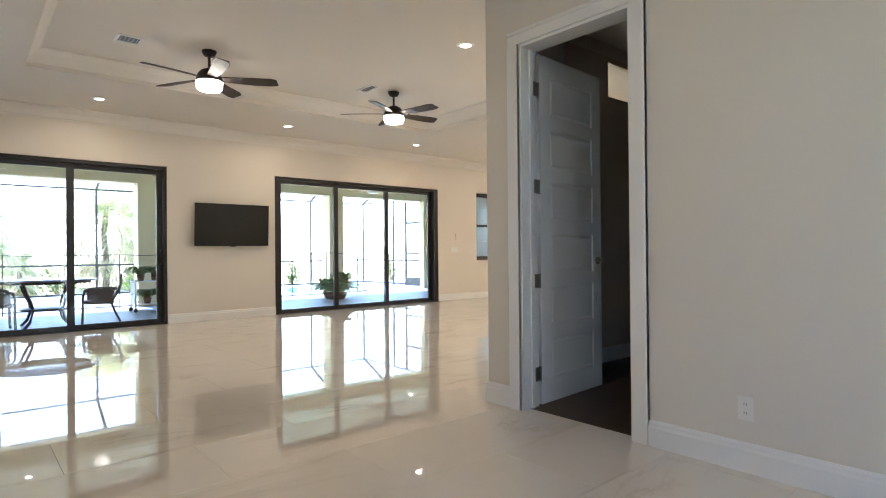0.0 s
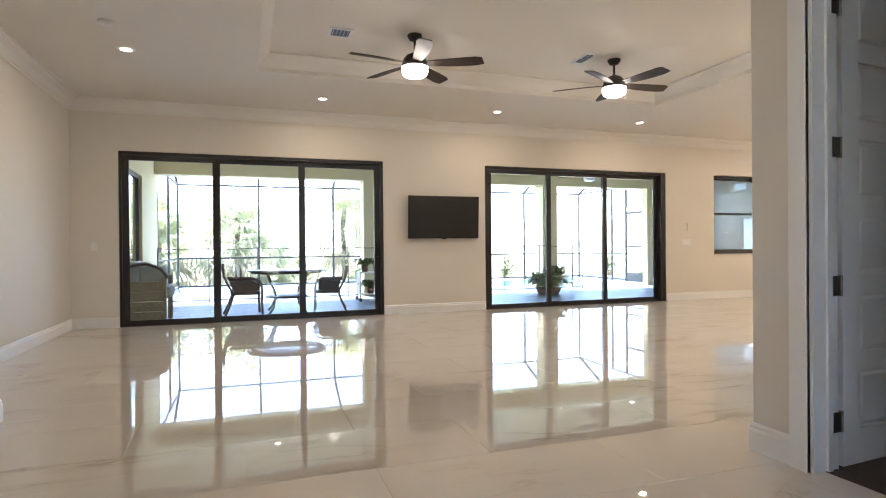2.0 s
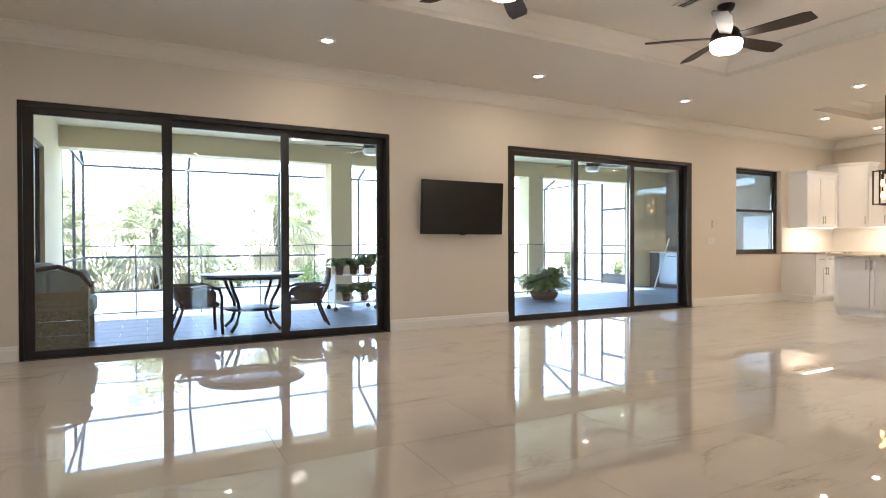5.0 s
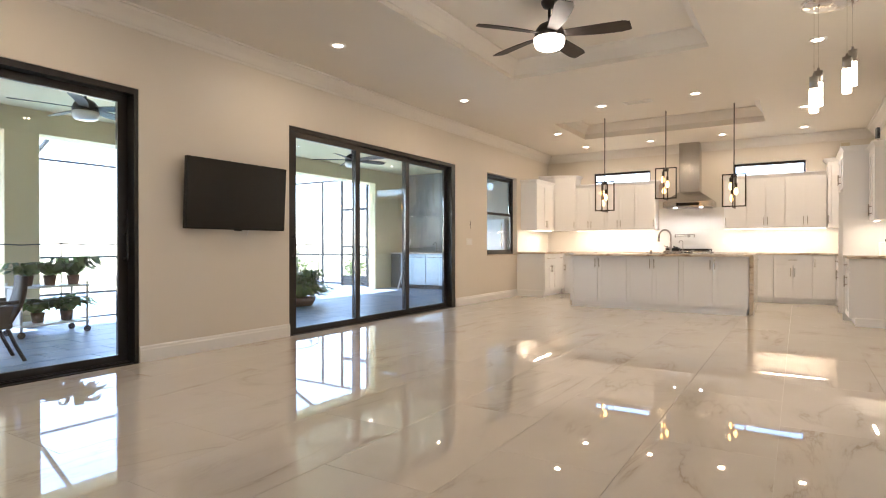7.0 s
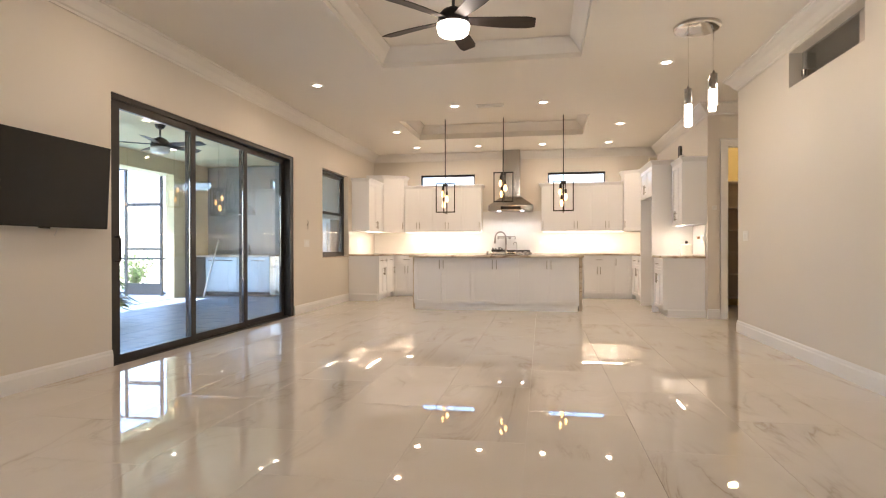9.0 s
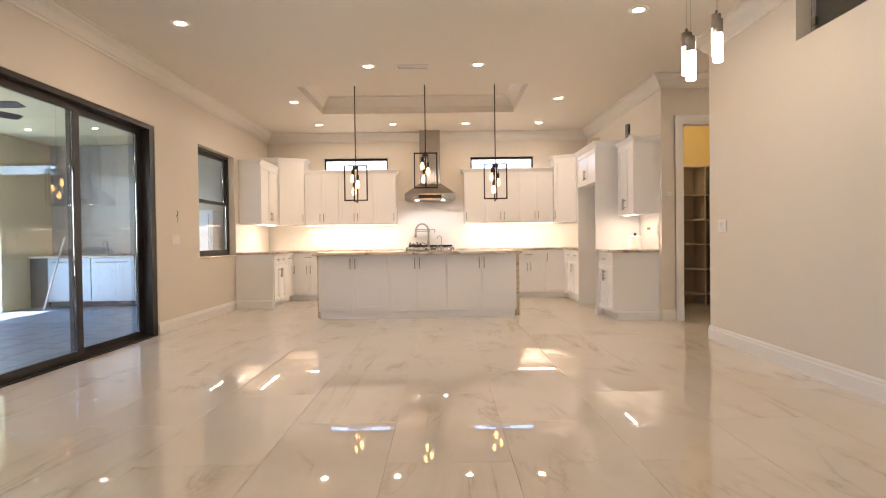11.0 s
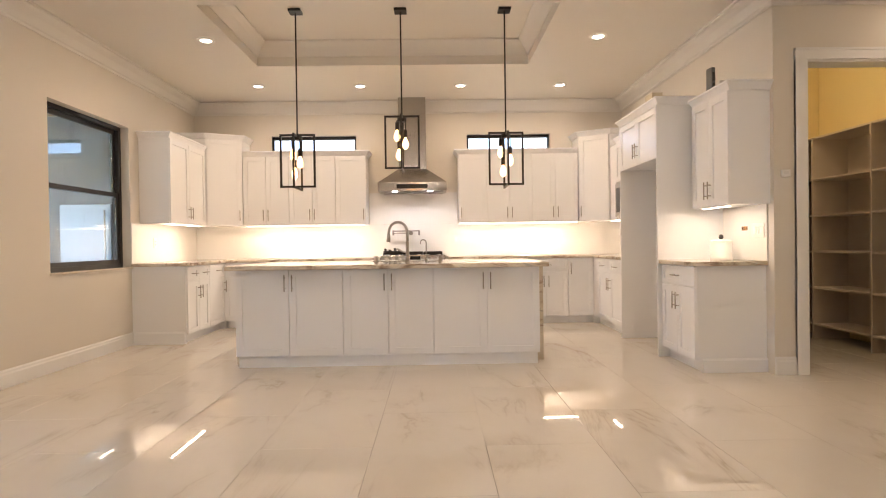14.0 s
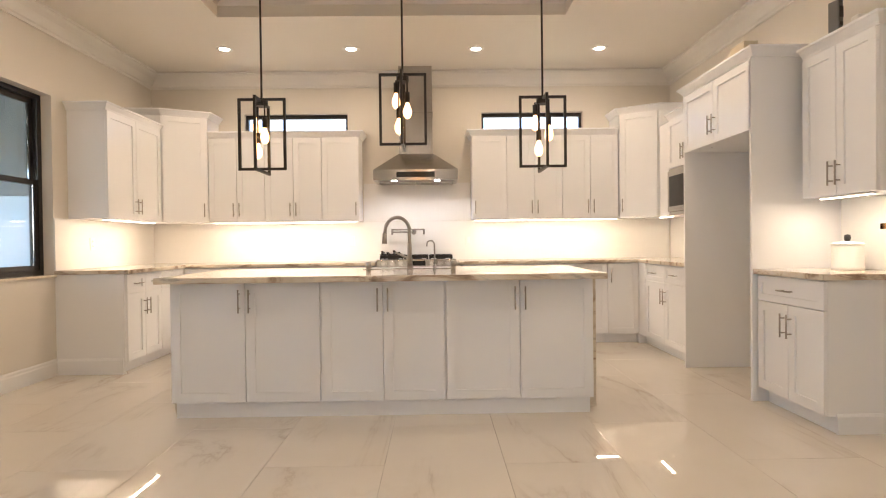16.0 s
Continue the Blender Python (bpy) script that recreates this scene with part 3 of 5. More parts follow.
def ceiling_vent(x, y, z, w, d, n, rz=0, dark=True):
    root = thing("ceiling_vent", pose(x, y, z, 0, 0, rz), "white louvred air vent in the ceiling", "vent", "ceiling air vents")
    bm = bmesh.new()
    ring = [(-w / 2, w / 2, -d / 2, -d / 2 + 0.025), (-w / 2, w / 2, d / 2 - 0.025, d / 2), (-w / 2, -w / 2 + 0.025, -d / 2 + 0.025, d / 2 - 0.025), (w / 2 - 0.025, w / 2, -d / 2 + 0.025, d / 2 - 0.025)]
    for r in ring:
        quad_box(bm, *r, -0.012, 0.0)
    part("frame", bm, M_PLASTIC, root)
    # the dark backing colour stands for shade inside the duct
    box_part("backing", (-w / 2 + 0.025, -d / 2 + 0.025, -0.002), (w / 2 - 0.025, d / 2 - 0.025, 0.0), M_BRONZE if dark else M_PLASTIC, root, "flat backing sheet in place of the duct")
    for i in range(n):
        bm = bmesh.new()
        u = -w / 2 + 0.025 + (i + 0.5) * (w - 0.05) / n
        tube(bm, (u, -d / 2 + 0.025, -0.007), (u, d / 2 - 0.025, -0.007), 0.010 * 0.25 / max(n, 5) * 5, n=4)
        part("slat", bm, M_PLASTIC, root)


ceiling_vent(1.308, 6.455, TRAY1, 0.24, 0.24, 5)
ceiling_vent(4.22, 6.397, TRAY1, 0.16, 0.36, 3, 0)
ceiling_vent(8.02, 6.33, H, 0.16, 0.40, 4, 0, False)
root = thing("smoke_detector", pose(-0.82, 6.3, H), "white round smoke detector on the ceiling", "smoke detector")
bm = bmesh.new()
lathe(bm, [(0.0, -0.03), (0.045, -0.03), (0.06, -0.018), (0.065, 0.0), (0.0, 0.0)], 24)
part("housing", bm, M_PLASTIC, root)

# pendants over the island
def edison_bulb(x, y, z, parent):
    """Socket with its top at z and a pear bulb that hangs below."""
    bm = bmesh.new()
    tube(bm, (x, y, z), (x, y, z - 0.075), 0.018, n=14)
    s = part("socket", bm, M_BLACK, parent)
    bm = bmesh.new()
    lathe(bm, [(0.012, -0.075), (0.015, -0.09), (0.026, -0.115), (0.031, -0.14), (0.027, -0.165), (0.014, -0.185), (0.0, -0.19)], 16, (x, y, z))
    part("bulb", bm, M_BULB, s, "glowing amber filament bulb")


def cage_pendant(turn):
    root = thing("cage_pendant", pose(0, 0, 0), "black open-frame cage pendant with three lit bulbs", "pendant light", "pendants over the island")
    s, hh, t = 0.172, 0.52, 0.009
    for k, a in enumerate((turn, turn + 90)):
        bm = bmesh.new()
        ring_frame(bm, -s, s, -t, t, 0 if k == 0 else -0.018, hh - (0.0 if k == 0 else 0.018), 2 * t, 2 * t, 2 * t, 2 * t)
        bmesh.ops.rotate(bm, verts=list(bm.verts), matrix=Matrix.Rotation(radians(a), 3, "Z"))
        part("cage_frame", bm, M_BLACK, root)
    bm = bmesh.new()
    tube(bm, (0, 0, hh), (0, 0, TRAY - 1.66 - 0.02), 0.0075, n=10)
    part("rod", bm, M_BLACK, root)
    bm = bmesh.new()
    tube(bm, (0, 0, hh - 0.06), (0, 0, hh - 0.02), 0.045, n=18)
    part("hub", bm, M_BLACK, root)
    for (x, y), z in (((0.03, 0.05), 0.46), ((-0.05, -0.035), 0.37), ((0.0, 0.03), 0.27)):
        bm = bmesh.new()
        tube(bm, (x, y, hh - 0.04), (x, y, z), 0.006, n=8)
        part("stem", bm, M_BLACK, root)
        edison_bulb(x, y, z, root)
    return root


pend = cage_pendant(90)
for k, (y, z) in enumerate(((7.255, 1.66), (6.235, 1.83), (5.22, 1.66))):
    ob = pend if k == 0 else copy_thing(pend, pose(9.55, y, z))
    ob.matrix_basis = pose(9.55, y, z)
    box_part("ceiling_plate", (-0.06, -0.06, TRAY - z - 0.025), (0.06, 0.06, TRAY - z), M_BLACK, ob, "", 0.004)

# dining cluster pendant
root = thing("cluster_pendant", pose(5.40, 4.14, H), "chrome cluster pendant with four lit frosted glass tubes", "pendant light")
bm = bmesh.new()
lathe(bm, [(0.0, -0.035), (0.19, -0.035), (0.208, -0.03), (0.21, -0.02), (0.21, 0.0), (0.0, 0.0)], 40)
part("canopy", bm, M_CHROME, root)
for x, y, b in ((-0.15, 0.115, 2.16), (0.0, 0.08, 2.24), (-0.065, -0.115, 2.31), (0.05, -0.16, 2.39)):
    z = b - H
    bm = bmesh.new()
    tube(bm, (x, y, z + 0.32), (x, y, -0.034), 0.0025, n=6)
    tube(bm, (x, y, -0.055), (x, y, -0.034), 0.008, n=8)
    part("cable", bm, M_CHROME, root)
    bm = bmesh.new()
    lathe(bm, [(0.0, z + 0.33), (0.008, z + 0.33), (0.012, z + 0.30), (0.033, z + 0.30), (0.034, z + 0.20), (0.0, z + 0.20)], 20, (x, y, 0))
    part("cap", bm, M_NICKEL, root)
    bm = bmesh.new()
    lathe(bm, [(0.0, z), (0.03, z), (0.033, z + 0.005), (0.033, z + 0.199), (0.0, z + 0.199)], 20, (x, y, 0))
    part("glass_tube", bm, M_TUBE, root, "glowing frosted glass tube")

# ---- kitchen cabinets ----
def shaker(bm, x0, x1, z0, z1, y=0.0, rail=0.06, th=0.02):
    """A shaker door front that faces -y, with its outer face at y."""
    def ring(d, yy):
        return [bm.verts.new(p) for p in ((x0 + d, yy, z0 + d), (x1 - d, yy, z0 + d), (x1 - d, yy, z1 - d), (x0 + d, yy, z1 - d))]

    rings = [ring(0.0, y + th), ring(0.0, y + 0.0015), ring(0.0015, y), ring(rail, y), ring(rail, y + 0.012)]
    for p, q in zip(rings, rings[1:]):
        for i in range(4):
            j = (i + 1) % 4
            bm.faces.new((p[i], p[j], q[j], q[i]))
    bm.faces.new(rings[-1])
    bm.faces.new(rings[0][::-1])
    bmesh.ops.recalc_face_normals(bm, faces=bm.faces)


def bar_pull(parent, x, z, length=0.15, upright=True, y=0.0):
    bm = bmesh.new()
    r, off = 0.0055, 0.032
    d = Vector((0, 0, length / 2)) if upright else Vector((length / 2, 0, 0))
    c = Vector((x, y - off, z))
    tube(bm, c - d, c + d, r, n=10)
    for s in (-0.62, 0.62):
        tube(bm, c + d * s, c + d * s + Vector((0, off, 0)), 0.0045, n=8)
    return part("handle", bm, M_NICKEL, parent, "brushed nickel bar pull")


def fronts(root, x0, x1, z0, z1, n, pull, gap=0.006, name="door", single="right"):
    """n shaker doors side by side. pull: height of the pulls' middle."""
    w = (x1 - x0) / n
    for i in range(n):
        a, b = x0 + i * w + gap / 2, x0 + (i + 1) * w - gap / 2
        bm = bmesh.new()
        shaker(bm, a, b, z0, z1)
        d = part(name, bm, M_CAB, root)
        at = (b - 0.03 if (i == 0 and n == 2) or (n == 1 and single == "right") else a + 0.03)
        bar_pull(d, at, pull)


def drawer(root, x0, x1, z0, z1):
    bm = bmesh.new()
    shaker(bm, x0 + 0.003, x1 - 0.003, z0, z1, rail=0.045)
    d = part("drawer_front", bm, M_CAB, root)
    bar_pull(d, (x0 + x1) / 2, (z0 + z1) / 2, min(0.14, (x1 - x0) * 0.5), False)


def cabinet_crown(bm, w, d, z, left, right):
    """Crown round the front and the free ends of an upper cabinet whose front is at y = 0."""
    prof = [(0.0, z), (-0.012, z), (-0.02, z + 0.018), (-0.045, z + 0.05), (-0.055, z + 0.056), (-0.055, z + 0.07), (0.0, z + 0.07)]
    path = [(0, 0.02), (w, 0.02)]
    if left:
        path = [(0, d)] + path
    if right:
        path = path + [(w, d)]
    sweep(bm, path, prof)


def upper(m, w, d, h, n, label, crown=(False, False), single="right", strip=True, extra=0.0):
    root = thing("wall_cabinet", m, label, "cabinet", "white wall cabinets")
    box_part("body", (0, 0.02, 0), (w, d, h), M_CAB, root)
    fronts(root, 0.0, w, 0.002, h - 0.003, n, 0.135, single=single)
    bm = bmesh.new()
    cabinet_crown(bm, w, d, h, *crown)
    part("cornice", bm, M_CAB, root)
    return root


def base_unit(m, w, d, n, drawers, label, single="right", toe=True, end=""):
    root = thing("base_cabinet", m, label, "cabinet", "white base cabinets")
    box_part("body", (0, 0.02, 0.10), (w, d, 0.878), M_CAB, root)
    box_part("toe_kick", (0.0, 0.075, 0), (w, d, 0.0995), M_CAB, root)
    top = 0.872
    if drawers:
        dw = w / drawers
        for i in range(drawers):
            drawer(root, i * dw, (i + 1) * dw, 0.705, top)
        top = 0.70
    fronts(root, 0.0, w, 0.105, top, n, top - 0.13, single=single)
    return root


UX = BACK - 0.335       # front of the wall cabinets on the far wall
UZ = 1.38
FAR = [(8.56, 7.93, 2, ""), (7.93, 7.29, 2, ""), (7.29, 6.87, 1, "right"), (5.59, 5.20, 1, "left"), (5.20, 4.57, 2, ""), (4.57, 3.93, 2, "")]
for a, b, n, side in FAR:
    upper(pose(UX, a - 0.001, UZ, 0, 0, -90), a - b - 0.002, 0.334, 0.945, n, "white shaker wall cabinet above the lit backsplash", (False, b > 6 and n == 1) if a > 6 else (a < 5.6 and n == 1, False), side or "right")


def corner_upper(p, q, walls, side):
    """A tall corner wall cabinet with a slanting front from p to q; walls: the rest of its plan."""
    turn = math.degrees(math.atan2(q[1] - p[1], q[0] - p[0]))
    m = pose(p[0], p[1], UZ, 0, 0, turn)
    root = thing("wall_cabinet", m, "tall white shaker corner wall cabinet with a slanting front", "cabinet", "white wall cabinets")
    w, h = math.hypot(q[0] - p[0], q[1] - p[1]), 1.165
    inv = m.inverted()
    rest = [inv @ Vector((x, y, UZ)) for x, y in walls]
    plan = [(0.0, 0.02), (w, 0.02)] + [(v.x, v.y) for v in rest]
    bm = bmesh.new()
    lo = [bm.verts.new((x, y, 0)) for x, y in plan]
    hi = [bm.verts.new((x, y, h)) for x, y in plan]
    bm.faces.new(lo[::-1])
    bm.faces.new(hi)
    for i in range(len(plan)):
        j = (i + 1) % len(plan)
        bm.faces.new((lo[i], lo[j], hi[j], hi[i]))
    part("body", bm, M_CAB, root)
    fronts(root, 0.012, w - 0.012, 0.002, h - 0.003, 1, 0.135, single=side)
    bm = bmesh.new()
    prof = [(0.0, h), (-0.012, h), (-0.02, h + 0.018), (-0.045, h + 0.05), (-0.055, h + 0.056), (-0.055, h + 0.07), (0.0, h + 0.07)]
    sweep(bm, [plan[-1], plan[0], plan[1], plan[2]], prof)
    part("cornice", bm, M_CAB, root)


corner_upper((11.623, 8.985), (11.834, 8.562), [(BACK - 0.002, 8.562), (BACK - 0.002, SWALL - 0.002), (11.623, SWALL - 0.002)], "right")
corner_upper((11.834, 3.926), (11.60, 3.56), [(11.60, KR + 0.002), (BACK - 0.002, KR + 0.002), (BACK - 0.002, 3.926)], "left")
# side runs of wall cabinets
upper(pose(10.62, SWALL - 0.365, UZ, 0, 0, 0), 1.0, 0.363, 0.985, 2, "white shaker wall cabinet beside the kitchen window", (True, False))
upper(pose(11.36, KR + 0.36, 1.86, 0, 0, 180), 0.80, 0.359, 0.50, 2, "small white shaker wall cabinet above the microwave", (False, False))
upper(pose(9.205, KR + 0.345, UZ + 0.005, 0, 0, 180), 0.64, 0.344, 0.92, 2, "white shaker wall cabinet over the coffee counter", (False, True))
box_part("wall_filler", (11.362, KR + 0.002, UZ), (11.598, KR + 0.35, 2.36), M_CAB)
tagged(bpy.data.objects["wall_filler"], "plain white filler panel beside the microwave", "filler strip")

# base runs
BX = BACK - 0.60
for a, b, n, dr, side in ((8.74, 8.15, 2, 1, ""), (8.148, 7.55, 2, 1, ""), (7.548, 6.70, 2, 2, ""), (5.72, 5.345, 1, 0, "left"), (5.343, 4.745, 2, 1, ""), (4.743, 4.145, 2, 1, ""), (4.143, 3.802, 1, 0, "left")):
    base_unit(pose(BX, a, 0, 0, 0, -90), a - b, 0.598, n, dr, "white shaker base cabinet under the far counter", side or "right")
base_unit(pose(10.44, SWALL - 0.62, 0), 0.62, 0.618, 2, 2, "white shaker base cabinet beside the kitchen window")
base_unit(pose(11.062, SWALL - 0.62, 0), BX - 11.064, 0.618, 1, 1, "white shaker base cabinet in the corner")
box_part("base_filler", (10.425, SWALL - 0.60, 0.0), (10.439, SWALL - 0.002, 0.879), M_CAB)
tagged(bpy.data.objects["base_filler"], "white end panel of the base cabinets", "end panel")
base_unit(pose(11.385, 3.80, 0, 0, 0, 180), 1.0, 0.598, 2, 2, "white shaker base cabinet with two drawers beside the fridge space")
box_part("corner_filler", (11.387, KR + 0.002, 0.10), (BX - 0.001, 3.80, 0.879), M_CAB)
tagged(bpy.data.objects["corner_filler"], "plain white filler panel in the corner of the base cabinets", "filler strip")
base_unit(pose(9.295, 3.80, 0, 0, 0, 180), 0.665, 0.598, 2, 1, "white shaker base cabinet with a drawer under the coffee counter")
bm = bmesh.new()
sweep(bm, [(8.6285, KR), (8.6285, 3.735)], [(-0.0, 0.0), (0.015, 0.0), (0.015, 0.1), (0.006, 0.115), (0.0, 0.115)])
tagged(part("end_skirting", bm, M_CAB), "white skirting on the cabinet's end", "skirting")
bm = bmesh.new()
sweep(bm, [(10.4245, 8.76), (10.4245, SWALL - 0.018)], [(-0.0, 0.0), (0.015, 0.0), (0.015, 0.12), (0.006, 0.14), (0.0, 0.14)])
part("skirting", bm, M_CAB, bpy.data.objects["base_filler"])

for nm, a, b in (("corner_block", (BX + 0.001, 8.742, 0.0), (BACK - 0.003, SWALL - 0.003, 0.879)), ("corner_block", (BX + 0.001, KR + 0.003, 0.0), (BACK - 0.003, 3.80, 0.879))):
    tagged(box_part(nm, a, b, M_CAB), "blind white corner of the base cabinets", "cabinet")
tagged(box_part("toe_filler", (11.387, KR + 0.003, 0.0), (BX - 0.001, 3.725, 0.0995), M_CAB), "white toe board in the corner", "toe board")

# fridge surround
root = thing("fridge_surround", pose(10.375, 3.83, 0, 0, 0, 180), "tall white surround of the empty fridge space", "cabinet")
box_part("side_panel", (0.0, 0.0, 0), (0.022, 0.628, 2.37), M_CAB, root)
box_part("side_panel", (1.043, 0.0, 0), (1.065, 0.628, 2.37), M_CAB, root)
box_part("body", (0.023, 0.02, 1.88), (1.042, 0.628, 2.37), M_CAB, root)
fronts(root, 0.003, 1.062, 1.875, 2.36, 2, 2.02)
bm = bmesh.new()
cabinet_crown(bm, 1.065, 0.628, 2.37, True, True)
part("cornice", bm, M_CAB, root)

# worktops
def worktop(name, pts, z0, z1, label, holes=()):
    bm = bmesh.new()
    bot = [bm.verts.new((x, y, z0)) for x, y in pts]
    f = bm.faces.new(bot)
    ext = bmesh.ops.extrude_face_region(bm, geom=[f])
    bmesh.ops.translate(bm, verts=[v for v in ext["geom"] if isinstance(v, bmesh.types.BMVert)], vec=(0, 0, z1 - z0))
    bmesh.ops.recalc_face_normals(bm, faces=list(bm.faces))
    soften(bm, 0.004, 2)
    return tagged(part(name, bm, M_STONE), label, "worktop")


worktop("worktop", [(10.41, SWALL - 0.002), (10.41, 8.70), (BX - 0.025, 8.70), (BX - 0.025, 6.665), (BACK - 0.002, 6.665), (BACK - 0.002, SWALL - 0.002)], 0.88, 0.915, "polished veined stone worktop on the base cabinets")
worktop("worktop", [(BACK - 0.002, KR + 0.002), (BACK - 0.002, 5.755), (BX - 0.025, 5.755), (BX - 0.025, 3.825), (10.379, 3.825), (10.379, KR + 0.002)], 0.88, 0.915, "polished veined stone worktop on the base cabinets")
worktop("worktop", [(9.306, KR + 0.002), (9.306, 3.825), (8.60, 3.825), (8.60, KR + 0.002)], 0.88, 0.915, "polished veined stone worktop of the coffee counter")
for nm, a, b in (("backsplash_far", (BACK - 0.012, 3.22, 0.917), (BACK - 0.001, SWALL - 0.014, UZ - 0.002)), ("backsplash_left", (10.42, SWALL - 0.012, 0.917), (BACK - 0.014, SWALL - 0.001, UZ - 0.002)),
                 ("backsplash_right", (10.382, KR + 0.001, 0.917), (BACK - 0.014, KR + 0.012, UZ - 0.002)), ("backsplash_coffee", (8.60, KR + 0.001, 0.917), (9.305, KR + 0.012, UZ + 0.008))):
    tagged(box_part(nm, a, b, M_SPLASH), "glossy white slab backsplash lit from above", "backsplash", kind="structure")
tagged(box_part("backsplash_hood", (BACK - 0.012, 5.60, UZ), (BACK - 0.001, 6.86, 1.83), M_SPLASH), "glossy white slab behind the cooktop", "backsplash", kind="structure")

# island
root = thing("kitchen_island", pose(9.09, 7.725, 0, 0, 0, -90), "white shaker kitchen island with six doors", "island")
IW = 2.735
box_part("body", (0.0, 0.02, 0.10), (IW, 1.15, 0.879), M_CAB, root)
box_part("plinth", (0.02, 0.028, 0), (IW - 0.02, 1.10, 0.0995), M_CAB, root)
for a, b in ((0.0, 0.962), (0.971, 1.769), (1.778, IW)):
    fronts(root, a, b, 0.105, 0.874, 2, 0.76)
slab = worktop("island_worktop", [(9.0, 4.922), (10.28, 4.922), (10.28, 7.785), (9.0, 7.785)], 0.88, 0.918, "polished veined stone island worktop with waterfall ends")
for a, b in ((4.928, 4.984), (7.729, 7.778)):
    box_part("waterfall_end", (9.26, a, 0.0), (10.26, b, 0.8795), M_STONE, slab)

# under-cabinet strips
STRIPS = [((UX + 0.055, 7.72), 1.60, 90), ((UX + 0.055, 5.30), 0.52, 90), ((UX + 0.055, 4.42), 0.96, 90), ((11.10, SWALL - 0.31), 0.92, 0), ((11.56, KR + 0.3), 0.32, 0), ((8.88, KR + 0.29), 0.44, 0)]
for (x, y), ln, rz in STRIPS:
    z = UZ - 0.001 + (0.005 if x < 9.5 else 0)
    root = thing("light_strip", pose(x, y, z, 0, 0, rz), "lit warm light strip under the wall cabinet", "light strip", "under-cabinet light strips")
    box_part("housing", (-ln / 2, -0.016, -0.010), (ln / 2, 0.016, 0.0), M_PLASTIC, root)
    box_part("diffuser", (-ln / 2 + 0.005, -0.012, -0.014), (ln / 2 - 0.005, 0.012, -0.0101), M_STRIP, root, "glowing diffuser")
    lamp("strip_lamp", "AREA", LAMP_STRIP * ln, pose(x, y, z - 0.018, 0, 0, rz), (1.0, 0.80, 0.54), ln, 0.03)

# ---- television ----
root = thing("television", pose(3.40, SWALL - 0.09, 1.555, 3, 0, 0), "black flat television on a wall mount, switched off", "television")
box_part("cabinet", (-0.606, -0.035, -0.345), (0.606, 0.01, 0.345), M_SCREEN, root, "", 0.006)
box_part("screen", (-0.595, -0.0375, -0.330), (0.595, -0.0355, 0.336), M_SCREEN, root, "dark glossy screen")
box_part("sensor", (-0.04, -0.03, -0.356), (0.04, -0.005, -0.3455), M_SCREEN, root)
box_part("mount", (-0.2, 0.0105, -0.2), (0.2, 0.075, 0.2), M_BLACK, root, "", 0.004)
bm = bmesh.new()
pipe(bm, [(0.17, 0.02, -0.34), (0.17, 0.05, -0.39), (0.18, 0.085, -0.43)], 0.004, 6)
part("cord", bm, M_PLASTIC, root)

# ---- range, hood, taps and small kitchen things ----
root = thing("range_cooker", pose(BX - 0.03, 6.655, 0, 0, 0, -90), "stainless steel range with black cast grates", "cooker")
RW = 0.86
box_part("body", (0.0, 0.03, 0.02), (RW, 0.62, 0.905), M_STEEL, root, "", 0.004)
box_part("oven_door", (0.01, 0.0, 0.16), (RW - 0.01, 0.029, 0.74), M_STEEL, root, "", 0.005)
box_part("cooktop", (0.0, 0.03, 0.906), (RW, 0.62, 0.925), M_BLACK, root, "black enamel cooktop", 0.004)
bm = bmesh.new()
quad_box(bm, 0.0, RW, 0.0, 0.06, 0.78, 0.945)
soften(bm, 0.012)
panel = part("control_panel", bm, M_STEEL, root)
for k in range(6):
    x = 0.085 + k * 0.09 + (0.24 if k > 2 else 0)
    bm = bmesh.new()
    tube(bm, (x, 0.0, 0.905), (x, -0.014, 0.905), 0.034, 0.032, n=20)
    tube(bm, (x, -0.014, 0.905), (x, -0.05, 0.905), 0.026, 0.022, n=18)
    part("knob", bm, M_CHROME, panel)
box_part("display", (0.33, -0.003, 0.875), (0.53, -0.0005, 0.93), M_SCREEN, panel, "dark display")
for k in range(3):
    bm = bmesh.new()
    x0 = 0.03 + k * 0.27
    for i in range(5):
        x = x0 + 0.01 + i * 0.056
        quad_box(bm, x, x + 0.016, 0.07, 0.58, 0.955, 0.988)
    for y in (0.075, 0.20, 0.32, 0.44, 0.565):
        quad_box(bm, x0, x0 + 0.255, y, y + 0.016, 0.953, 0.986)
    for x in (x0 + 0.002, x0 + 0.24):
        for y in (0.075, 0.565):
            quad_box(bm, x, x + 0.013, y + 0.0005, y + 0.0135, 0.9255, 0.973)
    part("grate", bm, M_BLACK, root, "black cast-iron grate")
    for y in (0.20, 0.45):
        bm = bmesh.new()
        lathe(bm, [(0.0, 0.952), (0.045, 0.951), (0.052, 0.944), (0.055, 0.926), (0.0, 0.926)], 20, (x0 + 0.128, y, 0))
        part("burner", bm, M_BLACK, root, "black burner cap")
